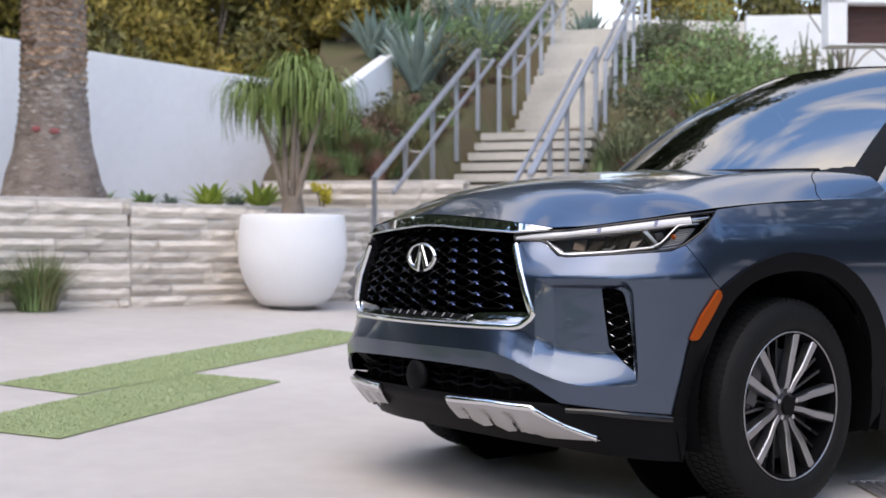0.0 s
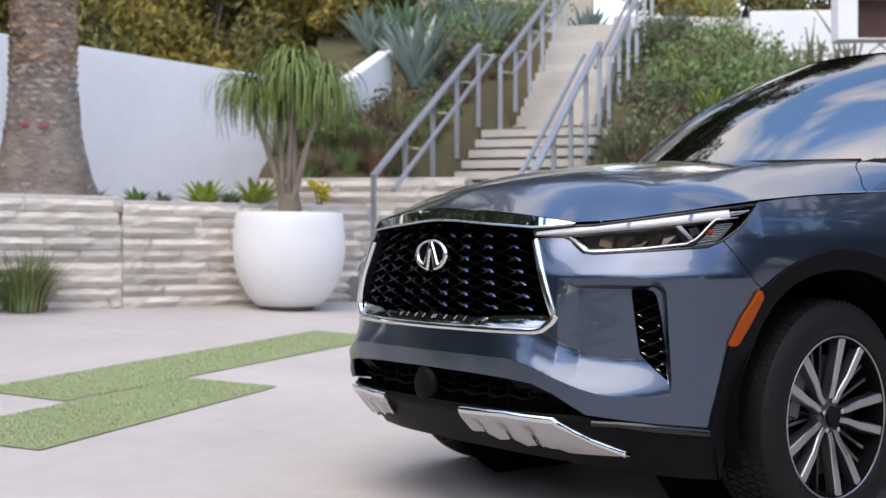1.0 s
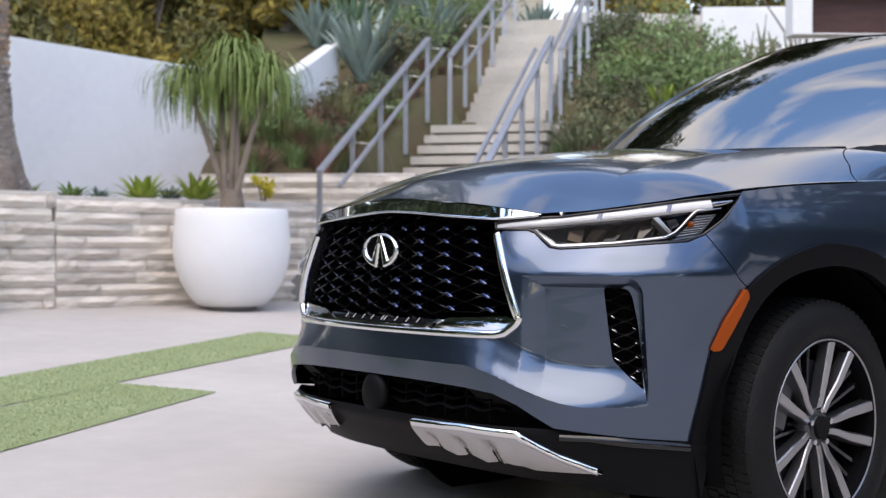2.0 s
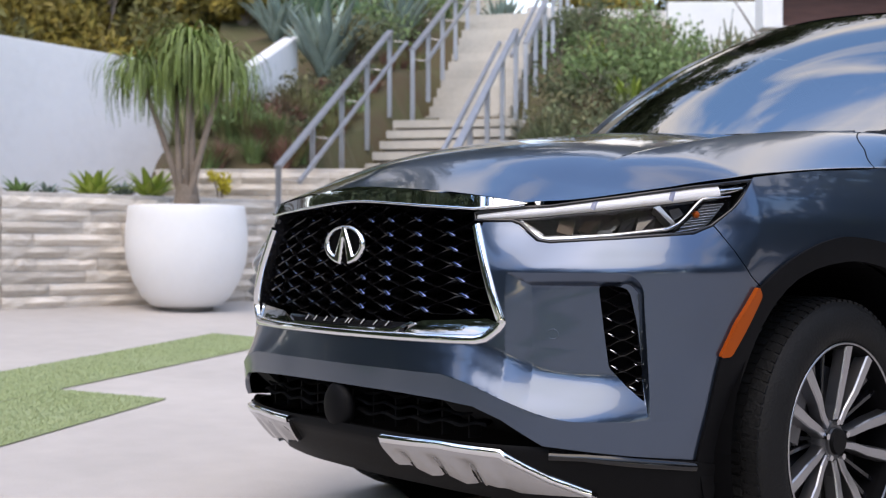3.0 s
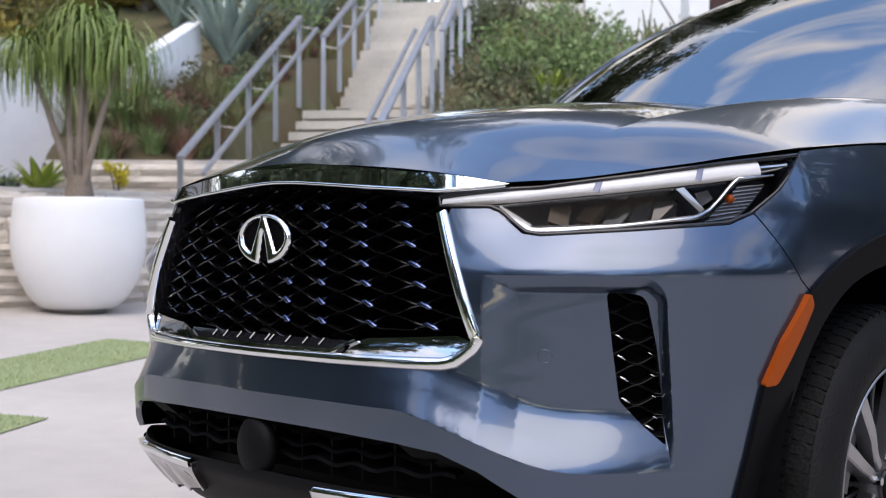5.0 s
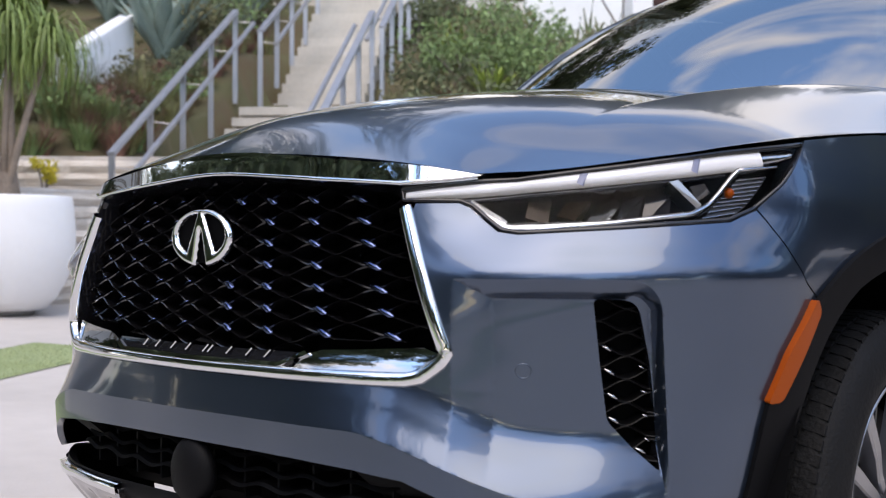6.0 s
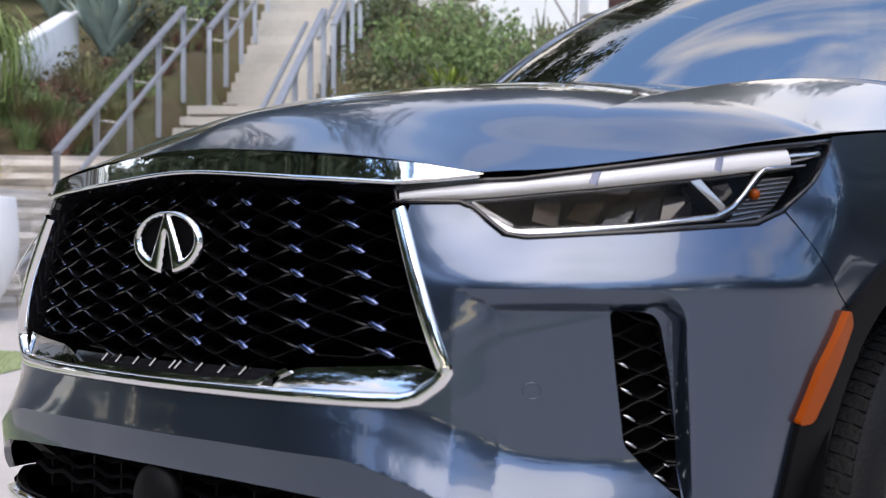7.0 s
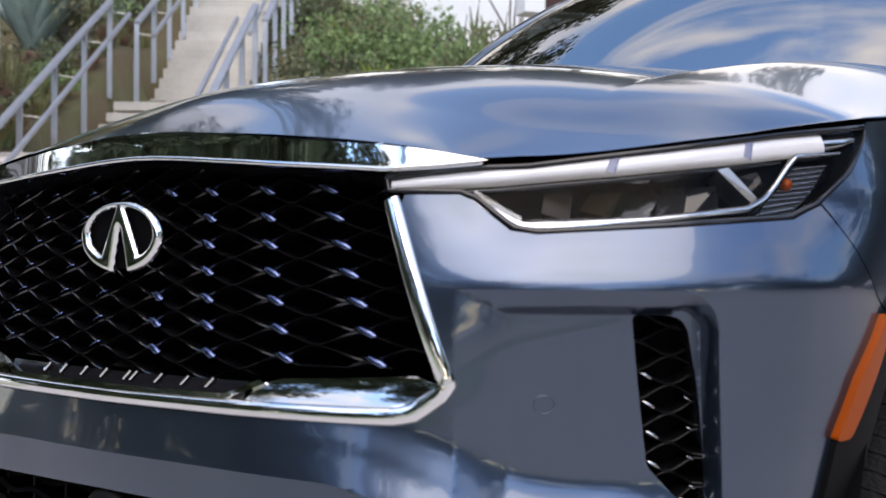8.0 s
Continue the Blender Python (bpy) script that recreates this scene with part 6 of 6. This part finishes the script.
for side in (1, -1):
    panel("intake_surround", M["black"], intake, [(0.44, 0.420), (0.52, 0.416), (0.76, 0.408), (0.708, 0.419), (0.610, 0.478), (0.533, 0.507), (0.42, 0.516)], (), 0.015, 0, side, 0.02, "black plastic surround", intake_surface)
# black sheet in place of the intake's shaded inside
panel("intake_back", M["deep"], intake, [(0, 0.385), (0.60, 0.385), (0.60, 0.515), (0, 0.53)], (), 0.03, -0.13, 0, 0.0, "black sheet standing in for the intake's unlit depth")
for k, z0 in enumerate((0.444, 0.472, 0.500)):
    s = np.linspace(0, 0.54 - 0.045 * k, 60)
    z = z0 + 0.005 * np.sin(s * 52)
    n = skin_normal(s, z * 0 + 0.45)
    base, zz = skin(s, z * 0 + 0.47), np.array([0, 0, 1.0])
    base[:, 2] = z
    rows = np.stack([base - n * 0.11 + zz * 0.003, base - n * 0.055 + zz * 0.003, base - n * 0.05 - zz * 0.003, base - n * 0.11 - zz * 0.003])
    V, F = sheet(rows)
    F = F + [tuple(i + len(V) for i in f[::-1]) for f in F]
    raw("intake_slat", np.concatenate([V, V * np.array([-1, 1, 1])]), F, M["black"], intake)
for k in range(-5, 6):
    s0 = abs(k) * 0.095
    p = skin(np.array([s0]), np.array([0.45]))[0] - skin_normal(np.array([s0]), np.array([0.45]))[0] * 0.08
    part("intake_rib", box((0.006, 0.04, 0.10), Matrix.Translation((p[0] * (1 if k > 0 else -1), p[1], 0.468)), 0.001), M["black"], intake)
bm = bmesh.new()
bmesh.ops.create_uvsphere(bm, u_segments=28, v_segments=16, radius=1)
bmesh.ops.transform(bm, matrix=pose(0, -0.948, 0.462) @ Matrix.Diagonal((0.062, 0.030, 0.068, 1)), verts=bm.verts)
for side in (1, -1):
    # block added to close the bright slit at the intake's end
    part("intake_end", box((0.09, 0.10, 0.12), pose(side * 0.715, -0.665, 0.425, 0, 0, side * 40), 0.01), M["black"], intake)
part("radar_cover", bm, M["black"], intake, "rounded black radar cover", True)
for side in (1, -1):
    skid_o = [(0.215, 0.402), (0.235, 0.345), (0.280, 0.327), (0.315, 0.339), (0.375, 0.315), (0.425, 0.330), (0.485, 0.304), (0.54, 0.318), (0.625, 0.300), (0.835, 0.300), (0.712, 0.344), (0.600, 0.402), (0.428, 0.407)]

    def skid_surface(s, z):
        q = valance(s, z)
        n = valance_normal(s, z)
        scoop = 0.016 * np.cos((s - 0.28) / 0.108 * 2 * math.pi) * (1 - ease(0.335, 0.400, z)) * (1 - ease(0.52, 0.62, s))
        return q + n * (0.016 - np.clip(scoop, -0.004, 1) * 0.8)[..., None]

    def skid_normal(s, z):
        e = 0.004
        n = np.cross(skid_surface(s + e, z) - skid_surface(s - e, z), skid_surface(s, z + e) - skid_surface(s, z - e))
        return n / np.linalg.norm(n, axis=-1, keepdims=True)
    skid = panel("skid_plate", M["satin"], car, skid_o, (), 0.010, 0.0, side, 0.02, "bright skid plate with three scoops", skid_surface, skid_normal)
    pts = [(0.225, 0.402), (0.43, 0.405), (0.60, 0.400), (0.712, 0.343), (0.82, 0.304)]
    d = np.array(dense(pts, 0.015, False))
    rows = np.stack([skid_surface(d[:, 0], d[:, 1] + k) + skid_normal(d[:, 0], d[:, 1]) * u for k, u in ((-0.006, 0.0), (-0.006, 0.004), (0.004, 0.005), (0.006, -0.012))])
    rows[..., 0] *= side
    V, F = sheet(rows)
    raw("skid_edge", V, [f[::-1] for f in F] if side > 0 else F, M["chrome"], skid, "polished edge", True)


# ---- wheels ----
def wheel_parts(parent):
    """One wheel round the x axis, its outer face towards +x."""
    turn = pose(0, 0, 0, 0, 90, 0)
    prof = [(0.262, -0.105), (0.275, -0.122), (0.31, -0.128), (0.350, -0.118), (0.372, -0.100), (0.3815, -0.080), (0.3815, 0.080), (0.372, 0.100), (0.350, 0.118), (0.31, 0.128), (0.285, 0.124), (0.268, 0.112), (0.262, 0.10)]
    v, f = lathe(prof, 96)
    v = [turn @ Vector(p) for p in v]
    tyre = raw("tyre", v, f, M["rubber"], parent, "black rubber tyre", True)
    # tread blocks
    verts, faces = [], []
    for i in range(84):
        for row, (x0, x1) in enumerate(((-0.092, -0.058), (-0.052, -0.018), (-0.013, 0.013), (0.018, 0.052), (0.058, 0.098))):
            a0 = 2 * math.pi * (i + 0.5 * (row % 2)) / 84
            a1 = a0 + 2 * math.pi / 84 * 0.70
            sk = 0.02 if row in (0, 4) else 0.006
            k = len(verts)
            for r in (0.370, 0.3855):
                for x, a in ((x0, a0), (x1, a0 + sk), (x1, a1 + sk), (x0, a1)):
                    rr = r - (0.006 if abs(x) > 0.09 else 0)
                    verts.append((x, rr * math.cos(a), rr * math.sin(a)))
            faces += [tuple(k + j for j in q) for q in ((4, 5, 6, 7), (0, 1, 5, 4), (1, 2, 6, 5), (2, 3, 7, 6), (3, 0, 4, 7))]
    tr = raw("tread", verts, faces, M["rubber"], parent, "tread blocks")
    prof = [(0.262, 0.105), (0.268, 0.113), (0.264, 0.116), (0.255, 0.110), (0.248, 0.09), (0.243, 0.04), (0.235, -0.05), (0.25, -0.10), (0.262, -0.105)]
    v, f = lathe(prof, 72)
    rim = raw("rim", [turn @ Vector(p) for p in v], f, M["deep"], parent, "two-tone alloy rim", True)
    v, f = lathe([(0.267, 0.1135), (0.2655, 0.1165), (0.2615, 0.1155), (0.259, 0.110)], 72)
    raw("rim_lip", [turn @ Vector(p) for p in v], f, M["alloy"], parent, "machined rim lip", True)
    v, f = lathe([(0.0, 0.035), (0.20, 0.035), (0.20, 0.015), (0.0, 0.015)], 48)
    raw("brake_disc", [turn @ Vector(p) for p in v], f, M["disc"], parent, "steel brake disc")
    part("brake_caliper", box((0.07, 0.09, 0.2), pose(0.035, -0.17, 0.03), 0.02, 2), M["alloy_dark"], parent)

    def spoke(path, w0, w1, material, h, name):
        bm = bmesh.new()
        rows = []
        for i, (r, off) in enumerate(path):
            t = i / (len(path) - 1)
            w = w0 + (w1 - w0) * t
            x = h[0] + (h[1] - h[0]) * t
            rows.append([bm.verts.new(p) for p in ((x - 0.035, off - w * 0.62, r), (x - 0.004, off - w * 0.5, r), (x, off - w * 0.4, r), (x, off + w * 0.4, r), (x - 0.004, off + w * 0.5, r), (x - 0.035, off + w * 0.62, r))])
        for q, w in zip(rows, rows[1:]):
            for k in range(5):
                bm.faces.new((q[k], q[k + 1], w[k + 1], w[k]))
        bmesh.ops.recalc_face_normals(bm, faces=bm.faces)
        ob = part(name, bm, material, parent)
        return ob
    kinds = []
    for sg in (1, -1):
        kinds.append(spoke([(0.050, sg * 0.014), (0.09, sg * 0.019), (0.12, sg * 0.028), (0.15, sg * 0.037), (0.20, sg * 0.046), (0.260, sg * 0.058)], 0.020, 0.034, M["alloy"], (0.086, 0.112), "spoke"))
        kinds.append(spoke([(0.06, sg * 0.008), (0.13, sg * 0.014), (0.20, sg * 0.022), (0.25, sg * 0.028)], 0.011, 0.014, M["gloss"], (0.052, 0.080), "inner_spoke"))
        kinds[-1].matrix_basis = Matrix.Rotation(math.pi / 5, 4, "X")
    for n in range(1, 5):
        for ob in kinds:
            o = ob.copy()
            scene.collection.objects.link(o)
            o.matrix_basis = Matrix.Rotation(2 * math.pi * n / 5, 4, "X") @ ob.matrix_basis
    v, f = lathe([(0.060, 0.04), (0.058, 0.076), (0.050, 0.084), (0.040, 0.086), (0.036, 0.083), (0.034, 0.092), (0.031, 0.094), (0.001, 0.094)], 36)
    hub = raw("hub", [turn @ Vector(p) for p in v], f, M["alloy_dark"], parent, "", True)
    part("hub_cap", cyl(0.036, 0.033, 0.010, turn @ Matrix.Translation((0, 0, 0.097)), 28), M["black"], parent, "black hub cap")
    for n in range(5):
        a = 2 * math.pi * (n + 0.5) / 5
        m = pose(0.088, 0.052 * math.cos(a), 0.052 * math.sin(a), 0, 90, 0)
        part("wheel_nut", cyl(0.010, 0.009, 0.018, m, 6), M["satin"], parent, "wheel nut")


first = None
for x, y, steer in ((0.86, 0.0, 2.5), (-0.86, 0.0, 2.5), (0.86, 2.90, 0.0), (-0.86, 2.90, 0.0)):
    m = pose(x, y, 0.3845, 0, 0, steer if x > 0 else 180 + steer) @ Matrix.Rotation(radians(-20), 4, "X")
    if first is None:
        first = new("wheel")
        first["label"] = "twenty-inch two-tone alloy wheel with black tyre"
        wheel_parts(first)
        first.matrix_world = m
        first.parent = car
    else:
        o = copy_thing(first, m)
        o.parent = car
# dark wheel wells and underside
for x in (0.78, -0.78):
    for y in (0.0, 2.9):
        v, f = lathe([(0.47, -0.22), (0.47, 0.19)], 40)
        v = [pose(x, y, 0.40, 0, 90, 0) @ Vector(p) for p in v]
        keep = [q for q in f if min(v[i].z for i in q) > 0.2]
        raw("wheel_well", v, keep, M["deep"], car)
        part("well_back", cyl(0.47, 0.47, 0.01, pose(x - math.copysign(0.22, x), y, 0.42, 0, 90, 0), 32), M["deep"], car)
part("underbody", box((1.42, 4.2, 0.12), pose(0, 1.70, 0.255), 0.03), M["deep"], car)
part("undertray", box((1.02, 0.40, 0.03), pose(0, -0.44, 0.262, -4), 0.01), M["black"], car, "black plastic undertray")
# dark filler added so no bright ground shows through behind the bumper
part("bumper_beam", box((1.46, 0.26, 0.22), pose(0, -0.53, 0.43), 0.03), M["deep"], car)
part("engine_bay", box((1.05, 1.1, 0.5), pose(0, -0.12, 0.62), 0.05), M["deep"], car)
# mirrors
for side in (1, -1):
    bm = box((0.20, 0.13, 0.15), pose(side * 1.06, 0.88, 1.20), 0.05, 3)
    mir = part("door_mirror", bm, M["paint"], car, "blue-grey door mirror", True)
    part("mirror_foot", box((0.12, 0.06, 0.03), pose(side * 0.97, 0.90, 1.145), 0.01), M["gloss"], mir)
# ---- the stones of the walls ----
def lay_stones():
    rng = np.random.default_rng(9)
    for w, pa, d, L, z0, z1, course in WALL_JOBS:
        rows = int(round((z1 - z0) / course))
        ch = (z1 - z0) / rows
        n = Vector((d.y, -d.x, 0))
        turn = Matrix.Rotation(math.atan2(d.y, d.x), 4, "Z")
        left = 300
        for r in range(rows):
            x = -rng.random() * 0.3
            while x < L:
                ln = 0.40 + 0.65 * rng.random()
                a, b = max(x, 0), min(x + ln, L)
                if b - a > 0.06 and left > 0:
                    ob = new("stone", STONES[int(rng.integers(0, 8))])
                    ob.parent = w
                    c = pa + d * (a + b) / 2 + n * (0.0 + 0.018 * rng.random())
                    ob.matrix_local = Matrix.Translation((c.x, c.y, z0 + ch * (r + 0.5))) @ turn @ Matrix.Diagonal((b - a - 0.003, 0.10, ch - 0.004, 1))
                    left -= 1
                x += ln


lay_stones()
